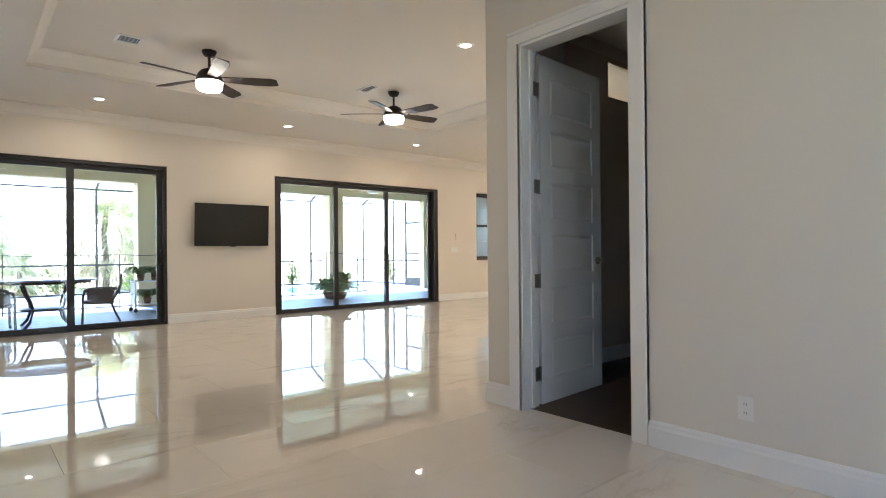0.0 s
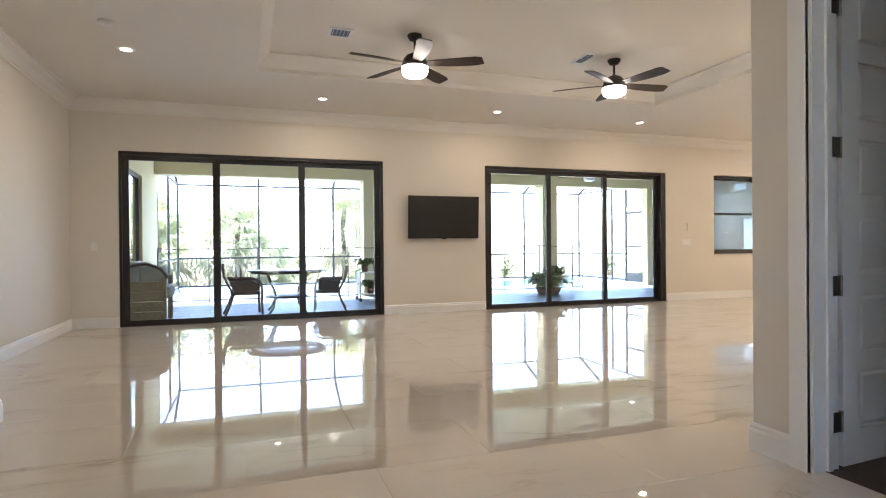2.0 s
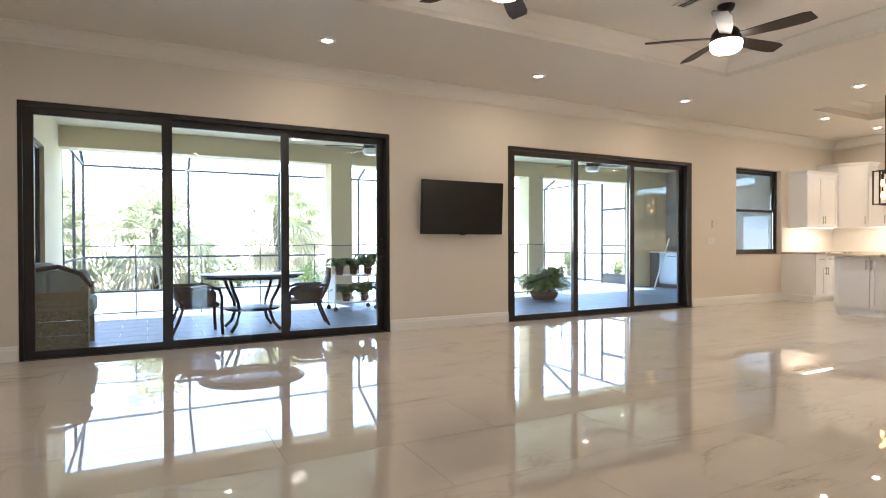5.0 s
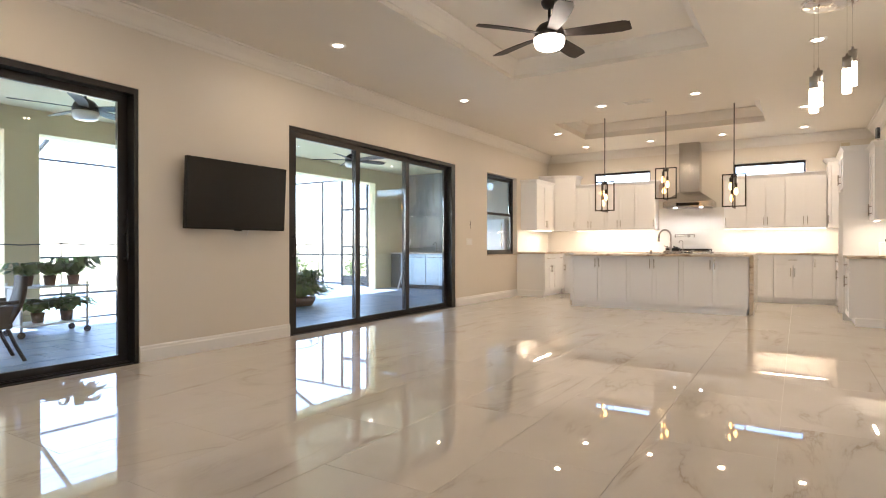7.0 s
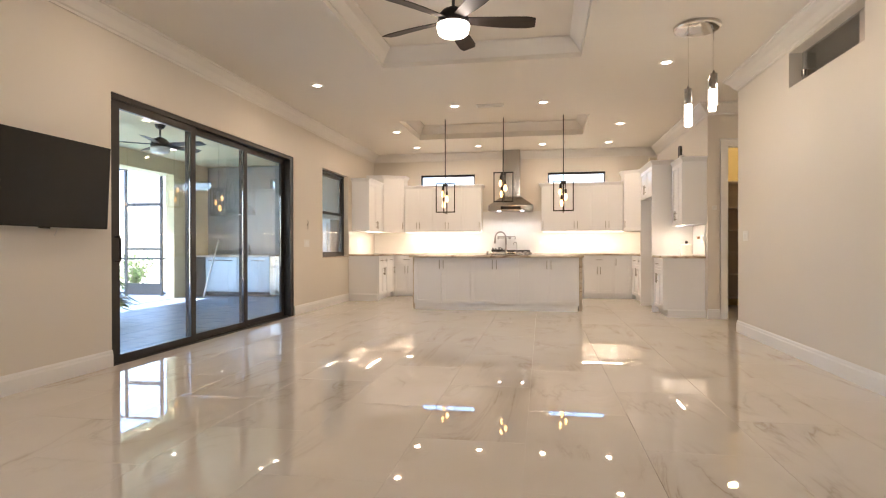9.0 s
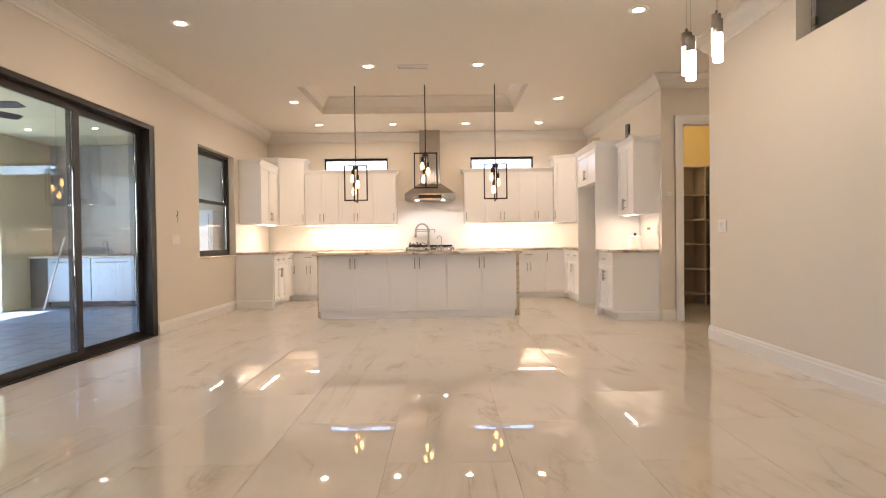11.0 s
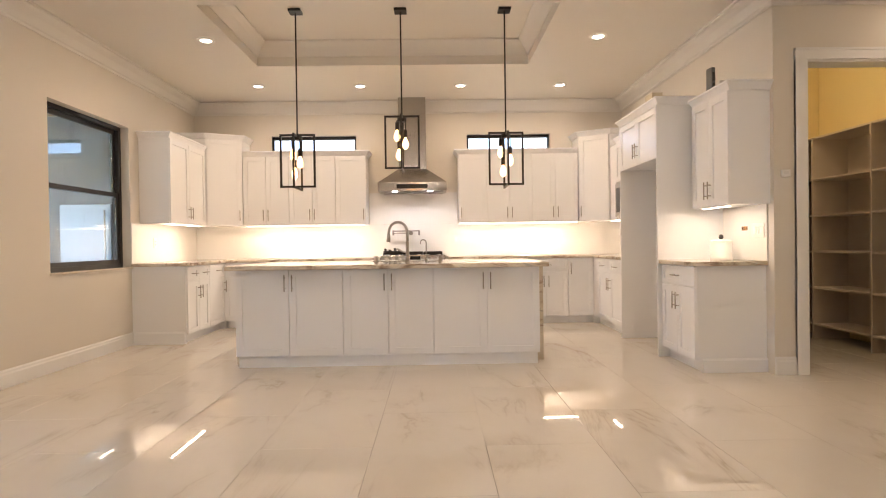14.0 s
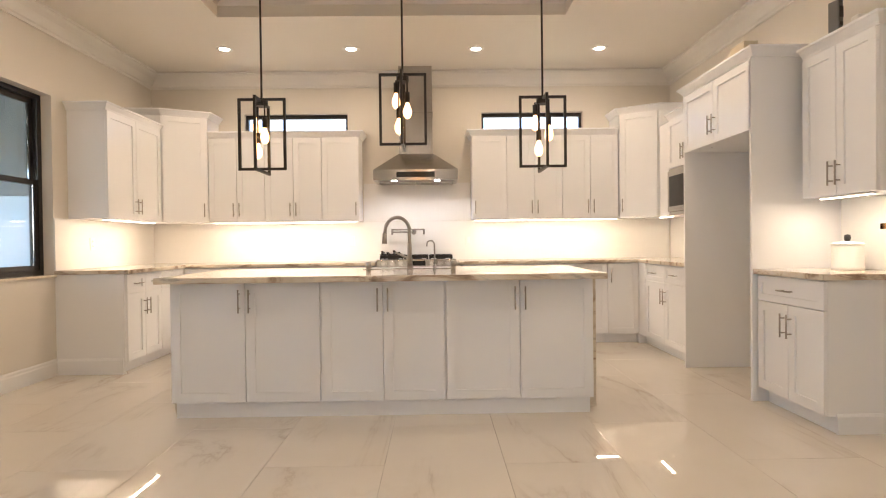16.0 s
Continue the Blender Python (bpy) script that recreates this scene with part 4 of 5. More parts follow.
# a loose grate turned over on the first one
root = thing("loose_grate", pose(BX + 0.03, 6.63, 0.9885, 0, 0, -90), "loose black cast-iron grate laid upside down on the range", "grate")
bm = bmesh.new()
quad_box(bm, 0.0, 0.235, 0.05, 0.064, 0.0, 0.012)
quad_box(bm, 0.0, 0.235, 0.30, 0.314, 0.0, 0.012)
for x, a in ((0.02, 0.035), (0.08, 0.02), (0.15, 0.04), (0.205, 0.022)):
    quad_box(bm, x, x + 0.014, 0.045, 0.32, 0.0005, a)
    quad_box(bm, x - 0.004, x + 0.022, 0.045, 0.075, a, a + 0.014)
part("bars", bm, M_BLACK, root)

root = thing("range_hood", pose(BACK, 6.225, 0), "stainless steel chimney range hood with two round lamps", "range hood")
bm = bmesh.new()
a = [(-0.51, -0.465, 1.815), (-0.51, 0.465, 1.815), (-0.002, 0.465, 1.815), (-0.002, -0.465, 1.815)]
b = [(x, y, 1.93) for x, y, z in a]
c = [(-0.31, -0.2, 2.13), (-0.31, 0.2, 2.13), (-0.002, 0.2, 2.13), (-0.002, -0.2, 2.13)]
rings = [[bm.verts.new(p) for p in r] for r in (a, b, c)]
for p, q in zip(rings, rings[1:]):
    for i in range(4):
        bm.faces.new((p[i], p[(i + 1) % 4], q[(i + 1) % 4], q[i]))
bm.faces.new(rings[0])
bm.faces.new(rings[2])
part("canopy", bm, M_STEEL, root)
bm = bmesh.new()
quad_box(bm, -0.295, -0.002, -0.19, 0.19, 2.131, H - 0.002)
part("chimney", bm, M_STEEL, root)
bm = bmesh.new()
quad_box(bm, -0.300, -0.002, -0.196, 0.196, 2.6, 2.606)
part("chimney_seam", bm, M_STEEL, root)
box_part("control_strip", (-0.514, -0.21, 1.845), (-0.5105, 0.21, 1.905), M_SCREEN, root, "black glass control strip")
for y in (-0.24, 0.24):
    bm = bmesh.new()
    tube(bm, (-0.42, y, 1.8145), (-0.42, y, 1.808), 0.03, n=18)
    part("hood_lamp", bm, M_HOODLIGHT, root, "lit hood lamp")
    lamp("hood_beam", "AREA", LAMP_HOOD, pose(BACK - 0.42, 6.225 + y, 1.80), (1.0, 0.93, 0.84), 0.06, spread=150)
for y0, y1 in ((-0.42, -0.005), (0.005, 0.42)):
    box_part("filter", (-0.38, y0, 1.806), (-0.06, y1, 1.8145), M_NICKEL, root, "ribbed grease filter", 0.002)

root = thing("kitchen_tap", pose(9.88, 6.215, 0.918), "brushed nickel pull-down kitchen tap on the island", "tap")
bm = bmesh.new()
tube(bm, (0, 0, 0), (0, 0, 0.05), 0.026, 0.022, n=20)
tube(bm, (0, 0, 0.05), (0, 0, 0.2), 0.019, 0.017, n=18)
part("base", bm, M_NICKEL, root)
bm = bmesh.new()
pipe(bm, [(0, 0, 0.18), (0, 0, 0.30)] + [(0, 0.095 - 0.095 * math.cos(u), 0.30 + 0.105 * math.sin(u)) for u in [math.pi * k / 12 for k in range(1, 12)]] + [(0, 0.192, 0.28)], 0.014, 12)
part("spout", bm, M_NICKEL, root)
bm = bmesh.new()
tube(bm, (0, 0.192, 0.285), (0, 0.196, 0.20), 0.017, 0.021, n=16)
part("spray_head", bm, M_NICKEL, root)
bm = bmesh.new()
pipe(bm, [(0, 0.015, 0.09), (0, 0.05, 0.10), (0, 0.11, 0.13)], 0.008, 8)
part("lever", bm, M_NICKEL, root)

root = thing("filter_tap", pose(9.88, 6.02, 0.918), "slim brushed nickel water filter tap on the island", "tap")
bm = bmesh.new()
tube(bm, (0, 0, 0), (0, 0, 0.03), 0.016, n=14)
pipe(bm, [(0, 0, 0.02), (0, 0, 0.19)] + [(0, 0.03 - 0.03 * math.cos(u), 0.19 + 0.03 * math.sin(u)) for u in [math.pi * k / 8 for k in range(1, 8)]] + [(0, 0.06, 0.175)], 0.006, 10)
part("spout", bm, M_NICKEL, root)
for y, nm in ((6.54, "soap_dispenser"), (5.875, "air_gap")):
    root = thing(nm, pose(9.87, y, 0.918), "short brushed nickel cap beside the island sink", "sink fitting")
    bm = bmesh.new()
    lathe(bm, [(0.0, 0.06), (0.018, 0.058), (0.02, 0.05), (0.02, 0.0), (0.0, 0.0)], 18)
    part("cap", bm, M_NICKEL, root)
root = thing("sink", pose(10.05, 6.22, 0.9185), "stainless steel sink set in the island", "sink")
bm = bmesh.new()
ring_frame(bm, -0.36, 0.36, -0.004, 0.0, -0.17, 0.17, 0.03, 0.03, 0.03, 0.03)
bmesh.ops.rotate(bm, verts=list(bm.verts), matrix=Matrix.Rotation(radians(90), 3, "X") )
bmesh.ops.rotate(bm, verts=list(bm.verts), matrix=Matrix.Rotation(radians(90), 3, "Z"))
bmesh.ops.translate(bm, verts=list(bm.verts), vec=(0, 0, 0.004))
part("rim", bm, M_STEEL, root)
# no hollow here: a flat sheet in darker metal gives the bowl's shade
box_part("bowl", (-0.15, -0.335, -0.0002), (0.15, 0.335, 0.0015), M_NICKEL, root, "flat darker steel sheet with the bowl's shade in its colour")

root = thing("pot_filler", pose(BACK - 0.012, 6.27, 1.25), "folding nickel pot filler on the backsplash", "tap")
bm = bmesh.new()
tube(bm, (0, 0, 0), (-0.02, 0, 0), 0.03, n=18)
part("rose", bm, M_NICKEL, root)
bm = bmesh.new()
pipe(bm, [(-0.02, 0, 0), (-0.07, 0, 0), (-0.075, 0.02, 0.0), (-0.075, 0.25, 0.0)], 0.009, 8)
tube(bm, (-0.075, 0.25, -0.03), (-0.075, 0.25, 0.04), 0.013, n=10)
pipe(bm, [(-0.075, 0.25, 0.03), (-0.10, 0.10, 0.03), (-0.11, -0.12, 0.03)], 0.009, 8)
tube(bm, (-0.11, -0.12, 0.035), (-0.11, -0.12, -0.03), 0.012, n=10)
part("arm", bm, M_NICKEL, root)

root = thing("microwave", pose(11.35, KR + 0.375, UZ, 0, 0, 180), "built-in stainless steel microwave with a dark window", "microwave")
box_part("body", (0.0, 0.02, 0.0), (0.745, 0.37, 0.478), M_STEEL, root, "", 0.004)
box_part("door", (0.01, 0.0, 0.03), (0.56, 0.019, 0.45), M_STEEL, root, "", 0.005)
box_part("door_window", (0.06, -0.003, 0.085), (0.51, -0.0005, 0.395), M_SCREEN, root, "dark door window")
box_part("control_panel", (0.565, 0.0, 0.03), (0.735, 0.019, 0.45), M_SCREEN, root, "black control panel", 0.004)
bm = bmesh.new()
tube(bm, (0.535, -0.03, 0.07), (0.535, -0.03, 0.41), 0.008, n=10)
for z in (0.1, 0.38):
    tube(bm, (0.535, -0.03, z), (0.535, 0.002, z), 0.006, n=8)
part("handle", bm, M_NICKEL, root)

root = thing("canister", pose(9.03, KR + 0.17, 0.915), "white marbled canister with a black knob on the coffee counter", "canister")
bm = bmesh.new()
lathe(bm, [(0.0, 0.0), (0.088, 0.0), (0.092, 0.006), (0.092, 0.02), (0.088, 0.026), (0.088, 0.15), (0.084, 0.158), (0.0, 0.158)], 32)
part("body", bm, M_PLASTIC, root)
bm = bmesh.new()
lathe(bm, [(0.0, 0.1585), (0.09, 0.1585), (0.09, 0.168), (0.07, 0.178), (0.02, 0.183), (0.0, 0.183)], 32)
lid = part("lid", bm, M_PLASTIC, root)
bm = bmesh.new()
lathe(bm, [(0.0, 0.1835), (0.014, 0.184), (0.02, 0.20), (0.018, 0.222), (0.0, 0.23)], 18)
part("knob", bm, M_BLACK, lid, "black knob")
root = thing("plug", pose(8.90, KR + 0.012, 1.19), "small brown plug in the wall socket", "plug")
box_part("body", (-0.02, 0.0, -0.018), (0.02, 0.035, 0.018), M_AMBER, root, "", 0.004)

# things left on top of the wall cabinets
CT = UZ + 0.005 + 0.92 + 0.001
root = thing("handset", pose(8.98, KR + 0.28, CT + 0.0, 0, 0, 12) @ Matrix.Scale(1.12, 4), "grey handset with a small display standing on the cabinet", "handset")
box_part("cradle", (-0.04, -0.035, 0.0), (0.04, 0.035, 0.03), M_BLACK, root, "", 0.006)
box_part("body", (-0.035, -0.02, 0.0305), (0.035, 0.012, 0.27), M_GREY, root, "", 0.008)
box_part("display", (-0.0375, -0.017, 0.17), (-0.0355, 0.008, 0.23), M_SCREEN, root, "dark display")
for k in range(3):
    box_part("key", (-0.0375, -0.014, 0.06 + 0.032 * k), (-0.0355, 0.006, 0.08 + 0.032 * k), M_BLACK, root)
root = thing("security_camera", pose(8.74, KR + 0.30, CT) @ Matrix.Scale(1.1, 4), "small white camera with a black lens on the cabinet", "camera")
bm = bmesh.new()
tube(bm, (0, 0, 0), (0, 0, 0.03), 0.022, 0.014, n=16)
part("stand", bm, M_PLASTIC, root)
bm = bmesh.new()
quad_box(bm, -0.03, 0.03, -0.035, 0.035, 0.03, 0.11)
soften(bm, 0.014, 3)
part("housing", bm, M_PLASTIC, root)
bm = bmesh.new()
tube(bm, (-0.0301, 0, 0.075), (-0.034, 0, 0.075), 0.018, n=16)
part("lens_cover", bm, M_SCREEN, root, "black lens")
root = thing("small_box", pose(9.45, 3.80, 2.4405), "small cream cardboard box on the fridge surround", "box")
box_part("carton", (-0.09, -0.05, 0.0), (0.09, 0.05, 0.06), M_CREAM, root, "", 0.003)


# ---- outlets, switches, wires ----
def plate(name, m, w, h, kind, label, category, group):
    """A wall plate that faces -y, with its middle at the pose."""
    root = thing(name, m, label, category, group)
    box_part("cover_plate", (-w / 2, -0.006, -h / 2), (w / 2, 0.0, h / 2), M_PLASTIC, root, "", 0.002)
    if kind == "outlet":
        for z in (-0.022, 0.022):
            bm = bmesh.new()
            tube(bm, (0, -0.006, z), (0, -0.008, z), 0.016, n=16)
            s = part("socket", bm, M_PLASTIC, root)
            for x in (-0.006, 0.006):
                box_part("slot", (x - 0.0012, -0.0086, z - 0.006), (x + 0.0012, -0.0081, z + 0.006), M_BLACK, s)
    else:
        k = int(kind)
        for i in range(k):
            x = (i - (k - 1) / 2) * 0.046
            box_part("rocker", (x - 0.016, -0.0095, -0.033), (x + 0.016, -0.0061, 0.033), M_TRIM, root, "", 0.0015)
    return root


G1, G2 = "electric outlets", "light switches"
plate("outlet", pose(2.88, 1.02, 0.31, 0, 0, -90), 0.075, 0.118, "outlet", "white electric outlet on the wall", "outlet", G1)
for y in (7.01, 5.62, 4.65):
    plate("outlet", pose(BACK - 0.012, y, 1.15, 0, 0, -90), 0.078, 0.12, "1", "white wall plate on the backsplash", "outlet", G1)
plate("outlet", pose(10.95, SWALL - 0.012, 1.15), 0.075, 0.12, "outlet", "white outlet on the side backsplash", "outlet", G1)
plate("light_switch", pose(8.40, SWALL, 1.12), 0.21, 0.12, "3", "white switch plate beside the sliding door", "light switch", G2)
plate("light_switch", pose(6.95, KR, 1.18, 0, 0, 180), 0.165, 0.12, "3", "white switch plate on the dining wall", "light switch", G2)
plate("light_switch", pose(8.72, KR + 0.012, 1.17, 0, 0, 180), 0.19, 0.12, "3", "white switch plate above the coffee counter", "light switch", G2)
plate("light_switch", pose(-1.62, SWALL, 1.12), 0.075, 0.12, "1", "white switch plate beside the sliding door", "light switch", G2)
root = thing("thermostat", pose(8.52, 3.11, 1.62, 0, 0, -90), "small white thermostat on the wall beside the pantry", "thermostat")
box_part("housing", (-0.035, -0.022, -0.03), (0.035, 0.0, 0.03), M_PLASTIC, root, "", 0.005)
box_part("display", (-0.02, -0.0235, -0.008), (0.02, -0.0221, 0.018), M_OPAL, root, "pale display")
root = thing("loose_wires", pose(8.42, SWALL, 1.42), "loose twisted wires hanging out of the wall", "wires")
random.seed(4)
for k in range(4):
    bm = bmesh.new()
    p = [Vector((0, 0, 0))]
    d = Vector((random.uniform(-0.4, 0.4), -1, random.uniform(-0.3, 0.5)))
    for i in range(7):
        d = (d + Vector((random.uniform(-0.7, 0.7), random.uniform(-0.1, 0.35), random.uniform(-0.9, 0.7)))).normalized()
        q = p[-1] + d * 0.013
        q.y = min(q.y, -0.004)
        p.append(q)
    pipe(bm, p, 0.0028, 6)
    part("wire", bm, M_BLACK if k % 2 else M_NICKEL, root)

# ---- pantry shelves ----
root = thing("pantry_shelving", pose(8.69, 1.405, 0), "built-in pantry shelving with empty compartments", "shelving")
PW = 1.9
for x in (0.0, 0.60, 1.43, PW - 0.02):
    box_part("upright", (x, 0.0, 0.0), (x + 0.02, 0.40, 2.19), M_SHELF, root)
for z in (0.15, 0.55, 0.94, 1.33, 1.72, 2.17):
    for a, b in ((0.0205, 0.5995), (0.6205, 1.4295), (1.4505, PW - 0.0205)):
        box_part("shelf", (a, 0.0, z), (b, 0.395, z + 0.02), M_SHELF, root, "", 0.002)
box_part("back_panel", (0.021, 0.001, 0.171), (PW - 0.021, 0.008, 2.169), M_SHELF, root)
root = thing("pantry_shelving", pose(10.20, 1.85, 0), "built-in pantry shelving along the far pantry wall", "shelving")
for y in (0.0, 0.56, 1.14):
    box_part("upright", (0.0, y, 0.0), (0.395, y + 0.02, 2.19), M_SHELF, root)
for z in (0.15, 0.55, 0.94, 1.33, 1.72, 2.17):
    for a, b in ((0.0205, 0.5595), (0.5805, 1.1395)):
        box_part("shelf", (0.0, a, z), (0.395, b, z + 0.02), M_SHELF, root, "", 0.002)
box_part("back_panel", (0.39, 0.021, 0.171), (0.398, 1.139, 2.169), M_SHELF, root)
lamp("pantry_lamp", "POINT", LAMP_PANTRY, pose(9.6, 2.5, 2.9), (1.0, 0.78, 0.42), 0.12)

# ---- covered terrace ----
LZ, LC = -0.04, 2.95
M_STUCCO = paint("cream_stucco", (0.66, 0.56, 0.35), 0.85, 0.5)
# dark blue base colour holds the sky-lit shade on pale travertine
n = Nodes("travertine_paver_blue_shade", 0.5)
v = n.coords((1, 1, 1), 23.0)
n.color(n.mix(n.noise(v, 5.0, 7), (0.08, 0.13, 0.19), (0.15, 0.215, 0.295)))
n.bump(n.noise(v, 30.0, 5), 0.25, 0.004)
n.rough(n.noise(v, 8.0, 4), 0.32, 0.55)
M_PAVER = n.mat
M_FRIDGE = metal("pale_brushed_steel", (0.42, 0.47, 0.51), 0.45)
M_CAGE = paint("dark_cage_aluminium", (0.03, 0.035, 0.04), 0.45, 0.02)
n = Nodes("grey_marble_slab", 0.2)
v = n.coords((1, 1, 0.5))
n.color(n.ramp(n.noise(v, 1.6, 8, 0.62, 1.3), [(0.3, (0.24, 0.25, 0.25)), (0.5, (0.34, 0.345, 0.34)), (0.62, (0.33, 0.31, 0.27)), (0.75, (0.40, 0.40, 0.39))]))
M_SLABWALL = n.mat

bm = bmesh.new()
quad_box(bm, -6.0, 14.5, SWALL + 0.2, 18.2, -0.3, LZ - 0.004)
deck = structure("pavement", bm, M_GROUT, "pale travertine pavers of the terrace and pool deck, coloured as in blue sky shade", "pavement")
bm = bmesh.new()
quad_box(bm, -2.25, 12.9, SWALL + 0.2, 14.0, LC, LC + 0.12)
structure("ceiling_terrace", bm, M_STUCCO, "cream stucco ceiling of the covered terrace", "ceiling")
bm = bmesh.new()
quad_box(bm, -2.25, 12.9, 13.4, 13.8, 2.62, LC)
structure("beam_terrace", bm, M_STUCCO, "cream stucco edge beam of the terrace roof", "beam")
bm = bmesh.new()
quad_box(bm, -3.2, 14.2, SWALL + 0.2, 14.5, LC + 0.12, LC + 0.3)
quad_box(bm, -3.2, 14.2, -3.0, SWALL + 0.2, TRAY + 0.12, TRAY + 0.3)
structure("roof", bm, M_STUCCO, "flat roof over house and terrace", "roof")
wall_y("wall_terrace_left", -1.65, -1.45, SWALL + 0.2, 13.8, [(10.1, 12.0, 0.3, 2.4)], M_STUCCO, "cream stucco side wall of the terrace with a window", LC)
wall_y("wall_terrace_right", 12.0, 12.2, SWALL + 0.2, 13.8, [], M_STUCCO, "cream stucco end wall of the terrace", LC)
wall_x("wall_terrace_end", 13.40, 13.60, 10.75, 12.0, [], M_STUCCO, "cream stucco wall piece at the terrace's end", 2.62)
for x in (2.88, 7.52):
    root = thing("column", pose(x, 13.4, LZ), "square cream stucco terrace column", "column", "terrace columns")
    box_part("shaft", (0, 0, 0.12), (0.42, 0.4, 2.62 - LZ), M_STUCCO, root, "", 0.01)
    box_part("plinth", (-0.02, -0.02, 0), (0.44, 0.42, 0.119), M_STUCCO, root, "", 0.01)
root = thing("window_5", pose(-1.50, 10.1, 0.3, 0, 0, 90), "dark framed terrace window in the stucco wall", "window", kind="structure")
bm = bmesh.new()
ring_frame(bm, 0.002, 1.898, 0.0, 0.06, 0.002, 2.098, 0.05, 0.05, 0.05, 0.05)
quad_box(bm, 0.925, 0.975, 0.001, 0.059, 0.0525, 2.0475)
part("window_frame", bm, M_BRONZE, root)
pane("pane", (0.05, 0.025, 0.052), (0.925, 0.033, 2.05), root)
pane("pane", (0.975, 0.025, 0.052), (1.85, 0.033, 2.05), root)
# unseen sheet, coloured dark as a shaded room so the pane's reflection shows
box_part("dark_room_sheet", (-1.98, 9.9, 0.0), (-1.93, 12.2, 2.6), M_GREY)
tagged(bpy.data.objects["dark_room_sheet"], "dark sheet added behind the terrace window for the unlit room", "wall", kind="structure")

for x in (0.9, 5.3, 9.6):
    for y in (10.5, 12.6):
        d = copy_thing(first, pose(x, y, LC))
        tagged(d, "lit round recessed downlight in the terrace ceiling", "downlight", "terrace downlights")
for x in (2.95, 7.6):
    f = ceiling_fan(20 if x < 5 else 55, "terrace_fan", False)
    tagged(f, "weathered five-blade terrace fan with an opal bowl", "ceiling fan", "terrace fans")
    f.matrix_basis = pose(x, 11.4, LC)

# outdoor kitchen
OKX = 11.35


def outdoor_cabinet(y0, y1):
    root = thing("outdoor_cabinet", pose(OKX, y0, LZ, 0, 0, -90), "pale steel outdoor cabinet with a top bar handle", "cabinet", "outdoor kitchen cabinets")
    w = y0 - y1
    box_part("body", (0.0, 0.03, 0.10), (w, 0.63, 0.878), M_FRIDGE, root)
    box_part("toe_kick", (0.0, 0.08, 0.0), (w, 0.63, 0.0995), M_GREY, root)
    d = box_part("door", (0.004, 0.0, 0.105), (w - 0.004, 0.028, 0.87), M_FRIDGE, root, "", 0.006)
    bm = bmesh.new()
    tube(bm, (0.10, -0.035, 0.80), (w - 0.10, -0.035, 0.80), 0.009, n=10)
    for x in (0.14, w - 0.14):
        tube(bm, (x, -0.035, 0.80), (x, 0.0, 0.80), 0.006, n=8)
    part("handle", bm, M_CHROME, d, "steel bar handle")


for y0, y1 in ((13.05, 12.278), (12.276, 11.5), (10.05, 9.56)):
    outdoor_cabinet(y0, y1)
tagged(box_part("outdoor_end_panel", (OKX + 0.03, 13.052, LZ), (11.985, 13.38, 0.838), M_GREY), "dark grey end panel of the outdoor kitchen", "end panel")
root = thing("outdoor_grill", pose(OKX - 0.02, 11.495, LZ, 0, 0, -90), "stainless steel outdoor range on the terrace", "grill")
box_part("body", (0, 0.02, 0.05), (0.74, 0.64, 0.90), M_STEEL, root, "", 0.005)
box_part("oven_door", (0.02, 0.0, 0.14), (0.72, 0.019, 0.70), M_STEEL, root, "", 0.005)
bm = bmesh.new()
tube(bm, (0.06, -0.05, 0.66), (0.68, -0.05, 0.66), 0.012, n=12)
for x in (0.1, 0.64):
    tube(bm, (x, -0.05, 0.66), (x, 0.0, 0.66), 0.008, n=8)
part("handle", bm, M_CHROME, root)
for k in range(4):
    bm = bmesh.new()
    tube(bm, (0.12 + k * 0.165, 0.02, 0.81), (0.12 + k * 0.165, -0.03, 0.81), 0.03, 0.026, n=16)
    part("knob", bm, M_CHROME, root)
worktop("outdoor_worktop", [(OKX - 0.03, 11.5), (OKX - 0.03, 13.38), (11.984, 13.38), (11.984, 11.5)], 0.84, 0.875, "dark stone worktop of the outdoor kitchen")
tagged(box_part("wall_slab", (11.985, 9.56, 0.88), (11.998, 13.39, LC - 0.01), M_SLABWALL), "grey veined stone slab behind the outdoor kitchen", "wall slab", kind="structure")
root = thing("outdoor_fridge", pose(OKX - 0.03, 10.735, LZ, 0, 0, -90), "tall pale steel fridge beside the outdoor range", "fridge")
box_part("body", (0.0, 0.05, 0.04), (0.66, 0.66, 1.70), M_FRIDGE, root, "", 0.006)
for nm, a, b in (("freezer_door", 0.06, 0.60), ("fridge_door", 0.61, 1.70)):
    d = box_part(nm, (0.004, 0.0, a), (0.656, 0.048, b), M_FRIDGE, root, "", 0.008)
    bm = bmesh.new()
    tube(bm, (0.60, -0.045, a + 0.08), (0.60, -0.045, b - 0.08), 0.012, n=12)
    for z in (a + 0.12, b - 0.12):
        tube(bm, (0.60, -0.045, z), (0.60, 0.0, z), 0.008, n=8)
    part("handle", bm, M_CHROME, d, "steel bar handle")
for x in (0.06, 0.60):
    bm = bmesh.new()
    tube(bm, (x, 0.12, 0.0), (x, 0.12, 0.04), 0.025, n=12)
    part("foot", bm, M_BLACK, root)
root = thing("outdoor_tap", pose(11.75, 12.2, 0.875), "chrome gooseneck tap of the outdoor sink", "tap")
bm = bmesh.new()
pipe(bm, [(0, 0, 0), (0, 0, 0.2), (-0.03, 0, 0.25), (-0.09, 0, 0.27), (-0.14, 0, 0.24), (-0.15, 0, 0.19)], 0.012, 10)
part("spout", bm, M_CHROME, root)
root = thing("white_pole", pose(10.95, 12.85, LZ), "white pole leaning on the outdoor worktop", "pole")
bm = bmesh.new()
